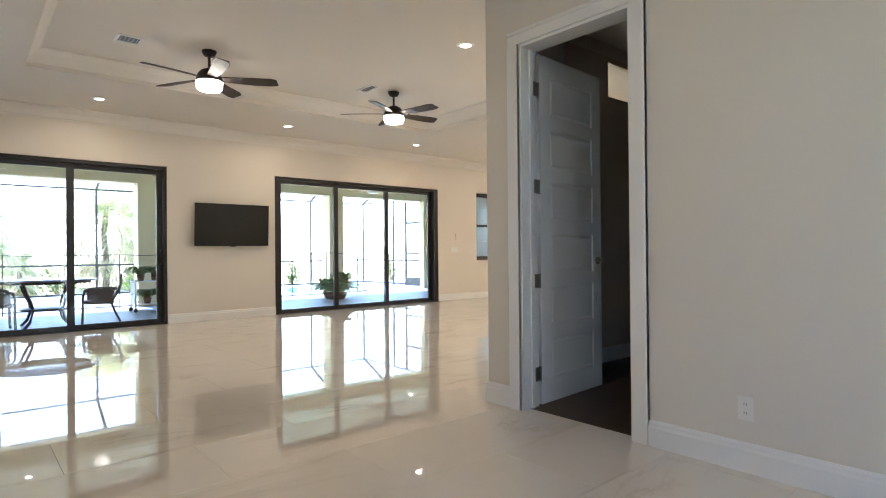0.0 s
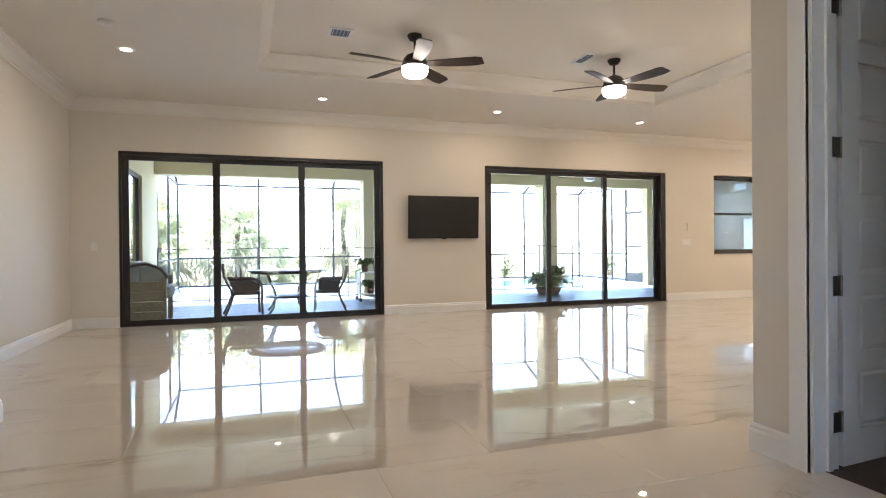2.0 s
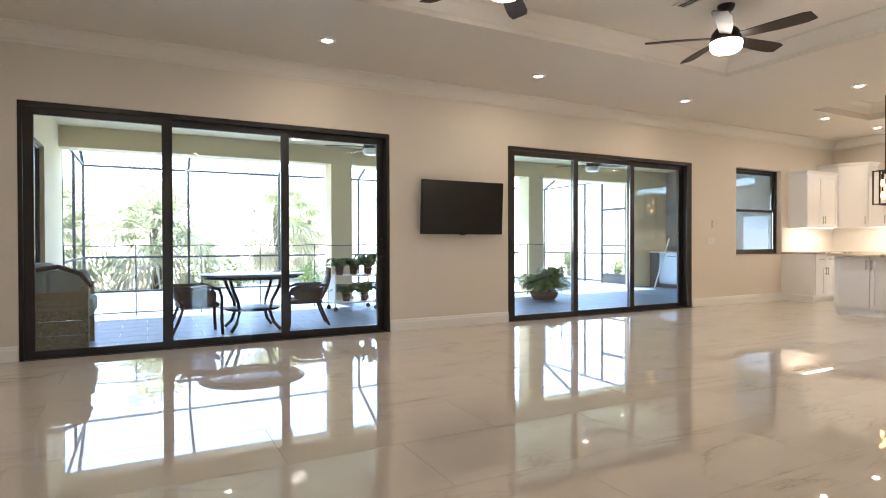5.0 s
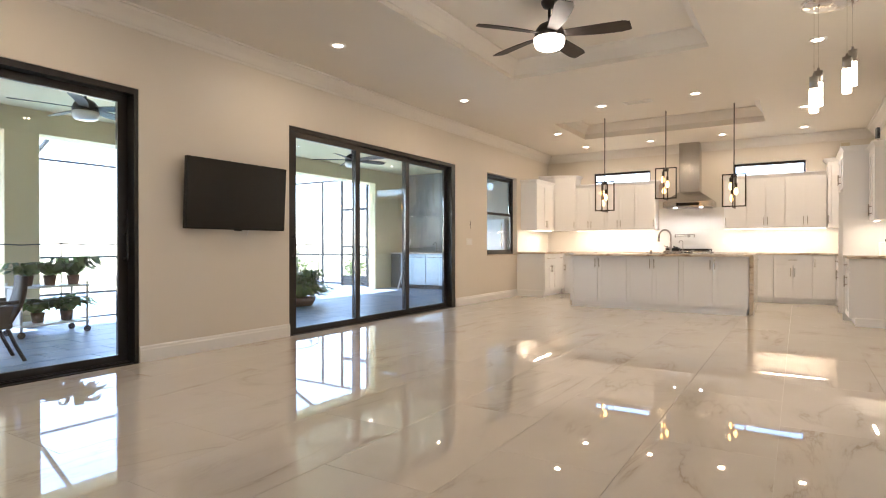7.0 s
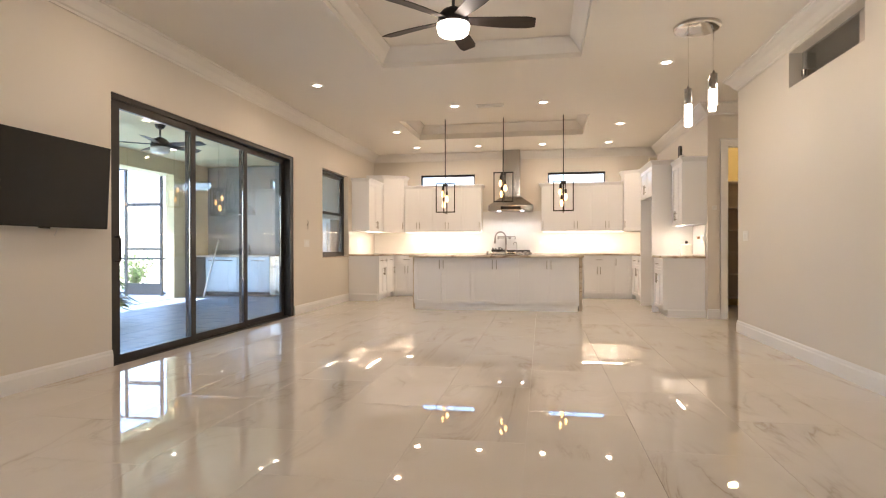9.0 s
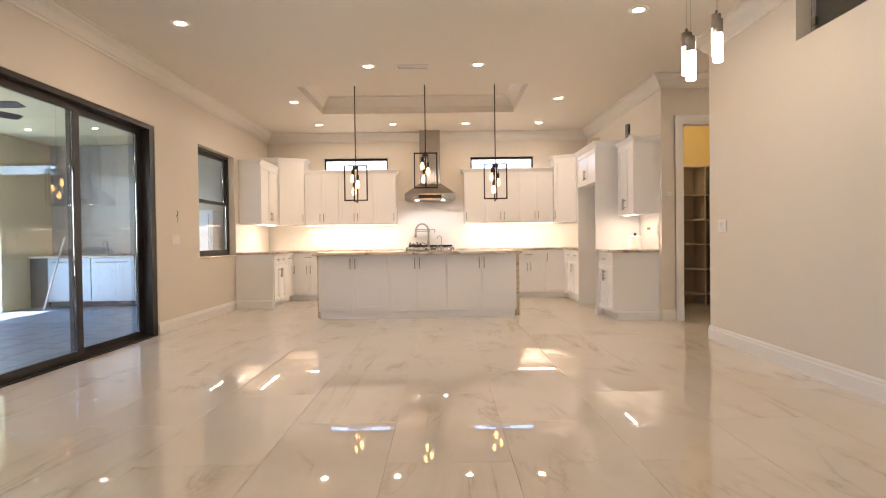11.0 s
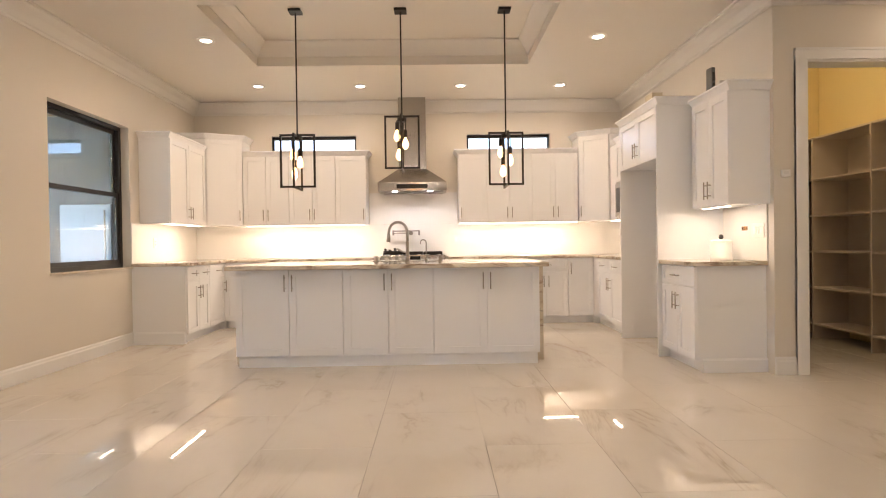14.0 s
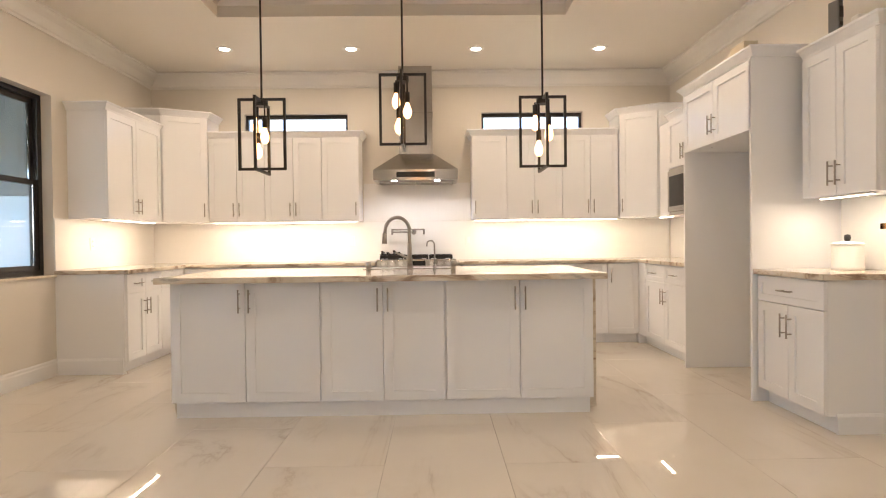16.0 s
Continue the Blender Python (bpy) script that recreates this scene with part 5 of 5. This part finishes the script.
tube(bm, (0, 0, 0.0), (0.36, -0.15, 1.25), 0.016, n=10)
part("shaft", bm, M_PLASTIC, root)

# ---- screen cage ----
CY, CX0, CX1, CT1 = 17.6, -1.47, 13.2, 2.84
root = thing("screen_enclosure", pose(0, 0, 0), "dark aluminium pool cage with horizontal rails", "pool cage")


def bar(a, b, t=0.05):
    bm = bmesh.new()
    a, b = Vector(a), Vector(b)
    m = (b - a).to_track_quat("Z", "Y").to_matrix()
    ln = (b - a).length
    quad_box(bm, -t / 2, t / 2, -t / 2, t / 2, 0, ln)
    bmesh.ops.transform(bm, matrix=Matrix.Translation(a) @ m.to_4x4(), verts=list(bm.verts))
    part("bar", bm, M_CAGE, root)


px = [CX0 + k * 2.12 for k in range(7)]
for x in px:
    bar((x, CY, LZ), (x, CY, CT1))
    bar((x, CY, CT1), (x, 15.6, 3.75), 0.06)
    bar((x, 15.6, 3.75), (x, 14.0, 3.05), 0.06)
for z in (0.8, CT1, 0.02):
    bar((CX0, CY, z), (px[-1], CY, z), 0.045)
    bar((CX0, 13.85, z), (CX0, CY, z), 0.045)
    bar((px[-1], 13.85, z), (px[-1], CY, z), 0.045)
bar((CX0, 15.6, 3.75), (px[-1], 15.6, 3.75), 0.06)
for y in (13.87, 15.7):
    bar((CX0, y, LZ), (CX0, y, CT1))
    bar((px[-1], y, LZ), (px[-1], y, CT1))

SX = px[-1]
for y in (14.05, 14.95):
    bar((SX - 0.03, y, LZ), (SX - 0.03, y, CT1), 0.055)
for z, t in ((2.03, 0.07), (1.02, 0.05)):
    bar((SX - 0.03, 14.05, z), (SX - 0.03, 14.95, z), t)
bm = bmesh.new()
quad_box(bm, SX - 0.045, SX - 0.02, 14.08, 14.92, LZ + 0.02, 0.24)
part("kick_plate", bm, M_CAGE, root)

# child fence along the terrace edge
root = thing("pool_fence", pose(0, 0, LZ), "sheer black mesh pool fence on thin posts", "fence")
n = Nodes("sheer_mesh", 0.6, 0.0, (0.03, 0.03, 0.03))
tr = n.node("BsdfTransparent")
mx = n.node("MixShader")
mx.inputs[0].default_value = 0.10
n.link(tr.outputs[0], mx.inputs[1])
n.link(n.bsdf.outputs[0], mx.inputs[2])
n.link(mx.outputs[0], n.nt.nodes["Material Output"].inputs["Surface"])
M_MESH = n.mat
fx = [(-1.35 + 0.95 * k, 13.02) for k in range(11)] + [(8.55, 13.2), (8.8, 14.1), (9.0, 15.0)]
for k, (x, y) in enumerate(fx):
    bm = bmesh.new()
    tube(bm, (x, y, 0), (x, y, 1.13), 0.009, n=8)
    part("post", bm, M_CAGE, root)
    if k:
        x0, y0 = fx[k - 1]
        bm = bmesh.new()
        pipe(bm, [(x0, y0, 1.12), ((x + x0) / 2, (y + y0) / 2, 1.095), (x, y, 1.12)], 0.008, 6)
        part("top_cord", bm, M_CAGE, root)
        bm = bmesh.new()
        pipe(bm, [(x0, y0, 0.06), (x, y, 0.06)], 0.012, 6)
        part("hem", bm, M_CAGE, root)
        bm = bmesh.new()
        bm.faces.new([bm.verts.new(p) for p in ((x0, y0, 0.06), (x, y, 0.06), (x, y, 1.12), ((x + x0) / 2, (y + y0) / 2, 1.095), (x0, y0, 1.12))])
        part("mesh_panel", bm, M_MESH, root, "sheer black mesh")

# ---- terrace furniture ----
M_WICKER = wood("brown_wicker", (0.03, 0.018, 0.012), (0.09, 0.055, 0.035), 0.6, (60, 60, 60))
M_IRON = paint("dark_brown_iron", (0.035, 0.024, 0.02), 0.45, 0.1)
M_TABLETOP = paint("grey_stone_tabletop", (0.20, 0.21, 0.23), 0.12, 0.05)
M_CUSHION = paint("grey_green_cushion", (0.25, 0.29, 0.27), 0.9, 0.4)
M_CRATE = wood("weathered_crate_wood", (0.12, 0.11, 0.07), (0.30, 0.27, 0.18), 0.8)
M_CLAY = paint("woven_planter", (0.16, 0.09, 0.055), 0.8, 0.6)
M_SOIL = paint("potting_soil", (0.04, 0.03, 0.022), 0.95, 0.6)


def leaf_paint(name, lo, hi):
    n = Nodes(name, 0.5)
    g = n.node("NewGeometry")
    n.color(n.mix(g.outputs["Random Per Island"], lo, hi))
    tl = n.node("BsdfTranslucent")
    mx = n.node("MixShader")
    mx.inputs[0].default_value = 0.45
    n.link(n.bsdf.inputs["Base Color"].links[0].from_socket, tl.inputs["Color"])
    n.link(n.bsdf.outputs[0], mx.inputs[1])
    n.link(tl.outputs[0], mx.inputs[2])
    n.link(mx.outputs[0], n.nt.nodes["Material Output"].inputs["Surface"])
    return n.mat


M_LEAF = leaf_paint("green_leaves", (0.05, 0.10, 0.025), (0.17, 0.25, 0.08))
# green fronds bleached: the bright garden's glare is put into their colour
M_PALM = leaf_paint("palm_fronds_glare_pale", (0.24, 0.27, 0.13), (0.52, 0.54, 0.34))
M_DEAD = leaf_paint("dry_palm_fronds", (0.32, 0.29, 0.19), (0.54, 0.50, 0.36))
M_BARK = wood("palm_bark", (0.10, 0.08, 0.06), (0.22, 0.18, 0.13), 0.9, (3, 3, 20))

root = thing("patio_table", pose(1.0, 10.75, LZ), "round grey patio table on curved dark legs", "table")
bm = bmesh.new()
lathe(bm, [(0.0, 0.715), (0.665, 0.715), (0.68, 0.722), (0.68, 0.738), (0.665, 0.746), (0.0, 0.746)], 40)
part("tabletop", bm, M_TABLETOP, root)
bm = bmesh.new()
lathe(bm, [(0.58, 0.68), (0.60, 0.68), (0.60, 0.714), (0.58, 0.714), (0.58, 0.68)], 32)
part("apron", bm, M_IRON, root)
for k in range(4):
    u = radians(45 + 90 * k)
    c, s = math.cos(u), math.sin(u)
    bm = bmesh.new()
    pipe(bm, [(r * c, r * s, z) for r, z in ((0.46, 0.685), (0.40, 0.55), (0.30, 0.38), (0.27, 0.25), (0.33, 0.10), (0.43, 0.012))], 0.022, 10)
    part("leg", bm, M_IRON, root)
bm = bmesh.new()
lathe(bm, [(0.0, 0.26), (0.34, 0.26), (0.36, 0.27), (0.36, 0.285), (0.34, 0.295), (0.0, 0.295)], 28)
part("lower_shelf", bm, M_IRON, root)


def patio_chair():
    root = thing("patio_chair", pose(0, 0, 0), "dark brown woven patio armchair with sloping back", "chair", "chairs round the patio table")
    bm = bmesh.new()
    quad_box(bm, -0.25, 0.25, -0.24, 0.26, 0.37, 0.44)
    soften(bm, 0.025, 3)
    part("seat", bm, M_WICKER, root)
    bm = bmesh.new()
    rows = []
    for k in range(9):
        u = k / 8
        x = -0.22 - 0.16 * u - 0.05 * math.sin(u * math.pi)
        rows.append([(x + d, s * (0.25 - 0.05 * u), 0.42 + 0.52 * u) for s in (-1, 1) for d in (-0.018, 0.018)])
    vv = [[bm.verts.new(p) for p in r] for r in rows]
    for p, q in zip(vv, vv[1:]):
        for i, j in ((0, 2), (2, 3), (3, 1), (1, 0)):
            bm.faces.new((p[i], p[j], q[j], q[i])).smooth = True
    bm.faces.new((vv[0][0], vv[0][1], vv[0][3], vv[0][2]))
    bm.faces.new((vv[-1][0], vv[-1][2], vv[-1][3], vv[-1][1]))
    part("backrest", bm, M_WICKER, root)
    for s in (-1, 1):
        bm = bmesh.new()
        pipe(bm, [(-0.30, s * 0.25, 0.66), (-0.12, s * 0.28, 0.655), (0.12, s * 0.28, 0.655), (0.24, s * 0.27, 0.61), (0.27, s * 0.26, 0.5), (0.27, s * 0.25, 0.2), (0.28, s * 0.25, 0.0)], 0.022, 10)
        part("armrest", bm, M_WICKER, root)
        bm = bmesh.new()
        pipe(bm, [(-0.20, s * 0.22, 0.40), (-0.27, s * 0.23, 0.2), (-0.36, s * 0.24, 0.0)], 0.02, 10)
        part("leg", bm, M_IRON, root)
        bm = bmesh.new()
        top = [(-0.26, 0.63), (-0.10, 0.625), (0.10, 0.62), (0.20, 0.58)]
        ring = [(x, z) for x, z in top] + [(0.20, 0.46), (0.05, 0.42), (-0.20, 0.42)]
        near = [bm.verts.new((x, s * 0.255 - 0.008, z)) for x, z in ring]
        far = [bm.verts.new((x, s * 0.255 + 0.008, z)) for x, z in ring]
        bm.faces.new(near)
        bm.faces.new(far[::-1])
        for i in range(len(ring)):
            j = (i + 1) % len(ring)
            bm.faces.new((near[i], near[j], far[j], far[i]))
        part("side_panel", bm, M_WICKER, root)
    return root


chair = patio_chair()
chair.matrix_basis = pose(0.31, 10.62, LZ, 0, 0, 5) @ Matrix.Scale(0.92, 4)
copy_thing(chair, pose(1.72, 10.78, LZ, 0, 0, 172) @ Matrix.Scale(0.92, 4))

root = thing("slatted_armchair", pose(-1.42, 9.85, LZ), "weathered wooden terrace armchair with grey-green cushions", "armchair")
for z in (0.04, 0.19, 0.34, 0.49):
    box_part("slat", (0.0, 0.0, z), (0.62, 0.03, z + 0.145), M_CRATE, root, "", 0.006)
for x in (0.0, 0.55):
    box_part("post", (x, 0.031, 0.0), (x + 0.07, 0.10, 0.70), M_CRATE, root, "", 0.006)
    box_part("post", (x, 0.75, 0.0), (x + 0.07, 0.82, 0.70), M_CRATE, root, "", 0.006)
bm = bmesh.new()
quad_box(bm, 0.02, 0.66, 0.12, 0.74, 0.36, 0.56)
soften(bm, 0.07, 4)
part("cushion", bm, M_CUSHION, root)
bm = bmesh.new()
quad_box(bm, 0.02, 0.26, 0.10, 0.76, 0.52, 0.93)
soften(bm, 0.09, 4)
part("back_cushion", bm, M_CUSHION, root)
bm = bmesh.new()
quad_box(bm, 0.22, 0.62, 0.10, 0.32, 0.50, 0.86)
soften(bm, 0.09, 4)
part("throw_pillow", bm, M_CUSHION, root)
bm = bmesh.new()
pipe(bm, [(0.0, 0.06, 0.72), (0.12, 0.05, 0.86), (0.35, 0.05, 0.90), (0.55, 0.06, 0.82), (0.64, 0.06, 0.68)], 0.025, 10)
part("arm_rail", bm, M_IRON, root)


def leaf_clump(bm, c, spread, height, count, size, seed, droop=0.5):
    """Many narrow arching leaves that spring from c."""
    rnd = random.Random(seed)
    for _ in range(count):
        a = rnd.uniform(0, 2 * math.pi)
        out = spread * rnd.uniform(0.35, 1.0)
        up = height * rnd.uniform(0.4, 1.0)
        d = Vector((math.cos(a), math.sin(a), 0))
        side = Vector((-d.y, d.x, 0))
        w = size * rnd.uniform(0.6, 1.2)
        pts = []
        for u, ww in ((0.0, 0.25), (0.45, 0.9), (0.75, 1.0), (1.0, 0.05)):
            p = Vector(c) + d * out * u + Vector((0, 0, up * math.sin(min(u * 1.25, 1.0) * math.pi / 2) - droop * up * u * u * 0.7))
            pts.append((p - side * w * ww, p + side * w * ww))
        vv = [(bm.verts.new(p), bm.verts.new(q)) for p, q in pts]
        for (p, q), (r, s) in zip(vv, vv[1:]):
            bm.faces.new((p, q, s, r))


root = thing("potted_plant", pose(6.9, 12.05, LZ), "leafy green plant in a wide woven planter", "plant")
bm = bmesh.new()
lathe(bm, [(0.0, 0.0), (0.22, 0.0), (0.27, 0.08), (0.29, 0.15), (0.26, 0.15), (0.24, 0.13), (0.0, 0.13)], 28)
part("planter", bm, M_CLAY, root)
bm = bmesh.new()
leaf_clump(bm, (0, 0, 0.12), 0.78, 0.42, 210, 0.045, 3, 0.95)
leaf_clump(bm, (-0.12, 0.05, 0.2), 0.62, 0.46, 140, 0.05, 6, 0.85)
leaf_clump(bm, (0.18, -0.05, 0.26), 0.42, 0.52, 70, 0.05, 5, 0.6)
part("foliage", bm, M_LEAF, root)

root = thing("plant_cart", pose(2.53, 12.0, LZ), "white metal cart with two shelves on castors", "cart")
for x in (0.0, 0.72):
    for y in (0.0, 0.40):
        bm = bmesh.new()
        tube(bm, (x, y, 0.08), (x, y, 0.64), 0.014, n=10)
        part("post", bm, M_PLASTIC, root)
        bm = bmesh.new()
        tube(bm, (x, y - 0.012, 0.04), (x, y + 0.012, 0.04), 0.038, n=16)
        part("castor", bm, M_BLACK, root)
for z in (0.13, 0.58):
    box_part("shelf", (-0.02, -0.02, z), (0.74, 0.42, z + 0.022), M_PLASTIC, root, "", 0.004)
box_part("side_panel", (-0.005, 0.03, 0.16), (0.005, 0.37, 0.57), M_PLASTIC, root, "", 0.002)
for k in range(0, 9, 8):
    bm = bmesh.new()
    tube(bm, (0.0, 0.02 + k * 0.045, 0.152), (0.0, 0.02 + k * 0.045, 0.58), 0.004, n=6)
    part("wire", bm, M_PLASTIC, root)
for x, y, z, s, sd in ((2.66, 12.2, 0.602, 0.36, 11), (2.92, 12.22, 0.602, 0.32, 12), (3.16, 12.16, 0.602, 0.48, 13), (2.78, 12.2, 0.152, 0.36, 14), (3.1, 12.2, 0.152, 0.40, 15)):
    root = thing("small_potted_plant", pose(x, y, LZ + z), "small green pot plant on the white cart", "plant", "plants on the cart")
    bm = bmesh.new()
    lathe(bm, [(0.0, 0.0), (0.055, 0.0), (0.075, 0.12), (0.065, 0.12), (0.06, 0.10), (0.0, 0.10)], 18)
    part("pot", bm, M_CLAY, root)
    bm = bmesh.new()
    leaf_clump(bm, (0, 0, 0.09), s, s * 0.85, 64, 0.045, sd, 0.9)
    part("foliage", bm, M_LEAF, root)

# ---- pool, garden and distance ----
n = Nodes("pool_water", 0.03, 0.0, (0.10, 0.32, 0.38))
v = n.coords()
n.bump(n.noise(v, 3.0, 3), 0.3, 0.03)
bm = bmesh.new()
quad_box(bm, 3.4, 10.6, 14.6, 17.1, LZ - 0.05, LZ - 0.002)
structure("water", bm, n.mat, "blue pool water beside the deck", "water")
n = Nodes("lawn", 0.9)
v = n.coords()
n.color(n.mix(n.noise(v, 0.35, 6), (0.32, 0.31, 0.19), (0.46, 0.43, 0.30)))
n.bump(n.noise(v, 60.0, 3), 0.8, 0.03)
bm = bmesh.new()
quad_box(bm, -1500, 1500, -1500, 1500, -0.45, -0.30)
structure("ground", bm, n.mat, "pale dry lawn that stretches to the horizon", "ground")


def fan_leaf(bm, root_p, d, length, rnd, droop):
    """A fan-palm frond: a stalk and a splayed hand of narrow strips."""
    d = d.normalized()
    side = d.cross(Vector((0, 0, 1)))
    side = side.normalized() if side.length > 0.01 else Vector((1, 0, 0))
    up = side.cross(d).normalized()
    hub = root_p + d * length * 0.5 + Vector((0, 0, -droop * length * 0.2))
    w = 0.012
    a, b = bm.verts.new(root_p - side * w), bm.verts.new(root_p + side * w)
    c, e = bm.verts.new(hub + side * w), bm.verts.new(hub - side * w)
    bm.faces.new((a, b, c, e))
    for k in range(13):
        u = radians(-78 + 156 * k / 12)
        q = (d * math.cos(u) + side * math.sin(u)).normalized()
        ln = length * 0.5 * (0.75 + 0.25 * math.cos(u)) * rnd.uniform(0.85, 1.1)
        mid = hub + q * ln * 0.6 + up * 0.03
        tip = hub + q * ln + Vector((0, 0, -droop * ln * rnd.uniform(0.35, 0.8)))
        s2 = q.cross(up).normalized() * 0.034
        p0, p1, p2, p3, p4 = bm.verts.new(hub), bm.verts.new(mid - s2), bm.verts.new(mid + s2), bm.verts.new(tip - s2 * 0.2), bm.verts.new(tip + s2 * 0.2)
        bm.faces.new((p0, p1, p2))
        bm.faces.new((p1, p3, p4, p2))


def palm(x, y, trunk, size, seed, green=46, dead=34, low=0.9):
    rnd = random.Random(seed)
    root = thing("cabbage_palm", pose(x, y, -0.3), "sunlit cabbage palm with a shaggy fan-leaf crown", "palm tree", "palms beyond the cage")
    bm = bmesh.new()
    pipe(bm, [(0.05 * math.sin(k), 0.06 * math.cos(k * 1.3), trunk * k / 8) for k in range(9)], 0.14, 14, 0.09)
    part("trunk", bm, M_BARK, root)
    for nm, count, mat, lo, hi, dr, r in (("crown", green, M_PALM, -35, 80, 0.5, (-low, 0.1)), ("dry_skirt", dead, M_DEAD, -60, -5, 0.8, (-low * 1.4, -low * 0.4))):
        bm = bmesh.new()
        for _ in range(count):
            a, e = rnd.uniform(0, 2 * math.pi), radians(rnd.uniform(lo, hi))
            start = Vector((rnd.gauss(0, 0.1), rnd.gauss(0, 0.1), max(trunk + rnd.uniform(*r), 0.25)))
            fan_leaf(bm, start, Vector((math.cos(a) * math.cos(e), math.sin(a) * math.cos(e), math.sin(e))), size * rnd.uniform(0.6, 1.2), rnd, dr)
        part(nm, bm, mat, root)


palm(0.0, 21.8, 2.6, 2.3, 1, 100, 30, 1.7)
palm(-2.6, 22.6, 2.3, 2.0, 2, 90, 30, 1.4)
palm(1.5, 23.6, 1.0, 1.3, 5, 40, 14, 0.6)
palm(4.5, 26.5, 3.7, 2.3, 3, 90, 24, 2.0)
palm(7.0, 31.0, 3.2, 1.8, 4, 60, 24, 1.5)


def shrub(x, y, r, h, seed, count=420):
    root = thing("garden_shrub", pose(x, y, -0.3), "sunlit green shrub outside the pool cage", "shrub", "shrubs outside the cage")
    rnd = random.Random(seed)
    leaves, stems = bmesh.new(), bmesh.new()
    tips = []
    for _ in range(16):
        a, lean = rnd.uniform(0, 2 * math.pi), rnd.uniform(0.1, 1.0)
        tip = Vector((math.cos(a) * r * lean * 0.8, math.sin(a) * r * lean * 0.8, h * rnd.uniform(0.55, 1.0) * (1.1 - 0.4 * lean)))
        tips.append(tip)
        pipe(stems, [(0, 0, 0), tip * 0.5 + Vector((0, 0, 0.1 * h)), tip], 0.014, 6, 0.004)
    for _ in range(count):
        tip = rnd.choice(tips)
        c = tip * rnd.uniform(0.45, 1.0) + Vector((rnd.gauss(0, 0.13) * r, rnd.gauss(0, 0.13) * r, rnd.gauss(0, 0.08) * h))
        d = Vector((rnd.gauss(0, 1), rnd.gauss(0, 1), rnd.gauss(0.2, 0.8))).normalized()
        s = d.cross(Vector((rnd.gauss(0, 1), rnd.gauss(0, 1), rnd.gauss(0, 1)))).normalized()
        ln, w = rnd.uniform(0.07, 0.13), rnd.uniform(0.018, 0.032)
        leaves.faces.new([leaves.verts.new(p) for p in (c, c + d * ln * 0.5 + s * w, c + d * ln, c + d * ln * 0.5 - s * w)])
    part("foliage", leaves, M_LEAF, root)
    part("stems", stems, M_BARK, root)


for i, (x, y, r, h) in enumerate(((9.0, 18.9, 0.65, 1.15), (13.6, 19.2, 0.7, 1.3), (15.6, 18.2, 0.8, 1.5), (2.2, 20.2, 0.9, 1.0), (4.2, 20.6, 0.8, 1.0), (-2.4, 19.8, 0.9, 1.2), (13.0, 16.2, 0.6, 1.1), (14.8, 14.6, 0.7, 1.2))):
    shrub(x, y, r, h, 20 + i)

# ---- floor tiles ----
TW, TL, J = 0.61, 1.22, 0.002
areas = [(-1.12, 2.88, -0.6, 4.79), (-1.9, 2.88, 4.79, SWALL), (2.88, BACK, KR, SWALL), (2.88, 3.6, 2.79, KR), (7.22, 8.6, 1.4, KR), (8.6, 10.6, 1.6, 3.05)]


def on_floor(x0, x1, y0, y1):
    return any(x1 > a + 0.02 and x0 < b - 0.02 and y1 > c + 0.02 and y0 < d - 0.02 for a, b, c, d in areas)


bm = bmesh.new()
quad_box(bm, -TL / 2 + J / 2, TL / 2 - J / 2, -TW / 2 + J / 2, TW / 2 - J / 2, -0.01, 0.0)
tile_mesh = mesh_of("floor_tile", bm, M_MARBLE)
count = 0
for j in range(-5, 18):
    for i in range(-2, 11):
        x = i * TL + 0.35 + (TL / 2 if j % 2 else 0)
        y = j * TW + 0.485
        if on_floor(x - TL / 2, x + TL / 2, y - TW / 2, y + TW / 2):
            t = new("tile", tile_mesh)
            t.location = (x, y, 0)
            t.parent = floor
            count += 1

# ---- terrace pavers ----
PVX, PVY = 0.61, 0.41
bm = bmesh.new()
quad_box(bm, -PVX / 2 + 0.004, PVX / 2 - 0.004, -PVY / 2 + 0.004, PVY / 2 - 0.004, -0.012, 0.0)
soften(bm, 0.003, 1)
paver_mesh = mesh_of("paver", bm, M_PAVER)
rest = bmesh.new()
count = 0
for j in range(21):
    for i in range(28):
        x = -3.6 + i * PVX + (PVX / 2 if j % 2 else 0)
        y = SWALL + 0.2 + PVY / 2 + j * PVY
        if 14.4 < y < 17.3 and 3.1 < x < 10.9:
            continue
        if -1.4 < x < 11.9 and y < 13.3 and count < 300:
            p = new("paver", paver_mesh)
            p.location = (x, y, LZ)
            p.parent = deck
            count += 1
        elif x < 13.0:
            quad_box(rest, x - PVX / 2 + 0.004, x + PVX / 2 - 0.004, y - PVY / 2 + 0.004, y + PVY / 2 - 0.004, LZ - 0.012, LZ)
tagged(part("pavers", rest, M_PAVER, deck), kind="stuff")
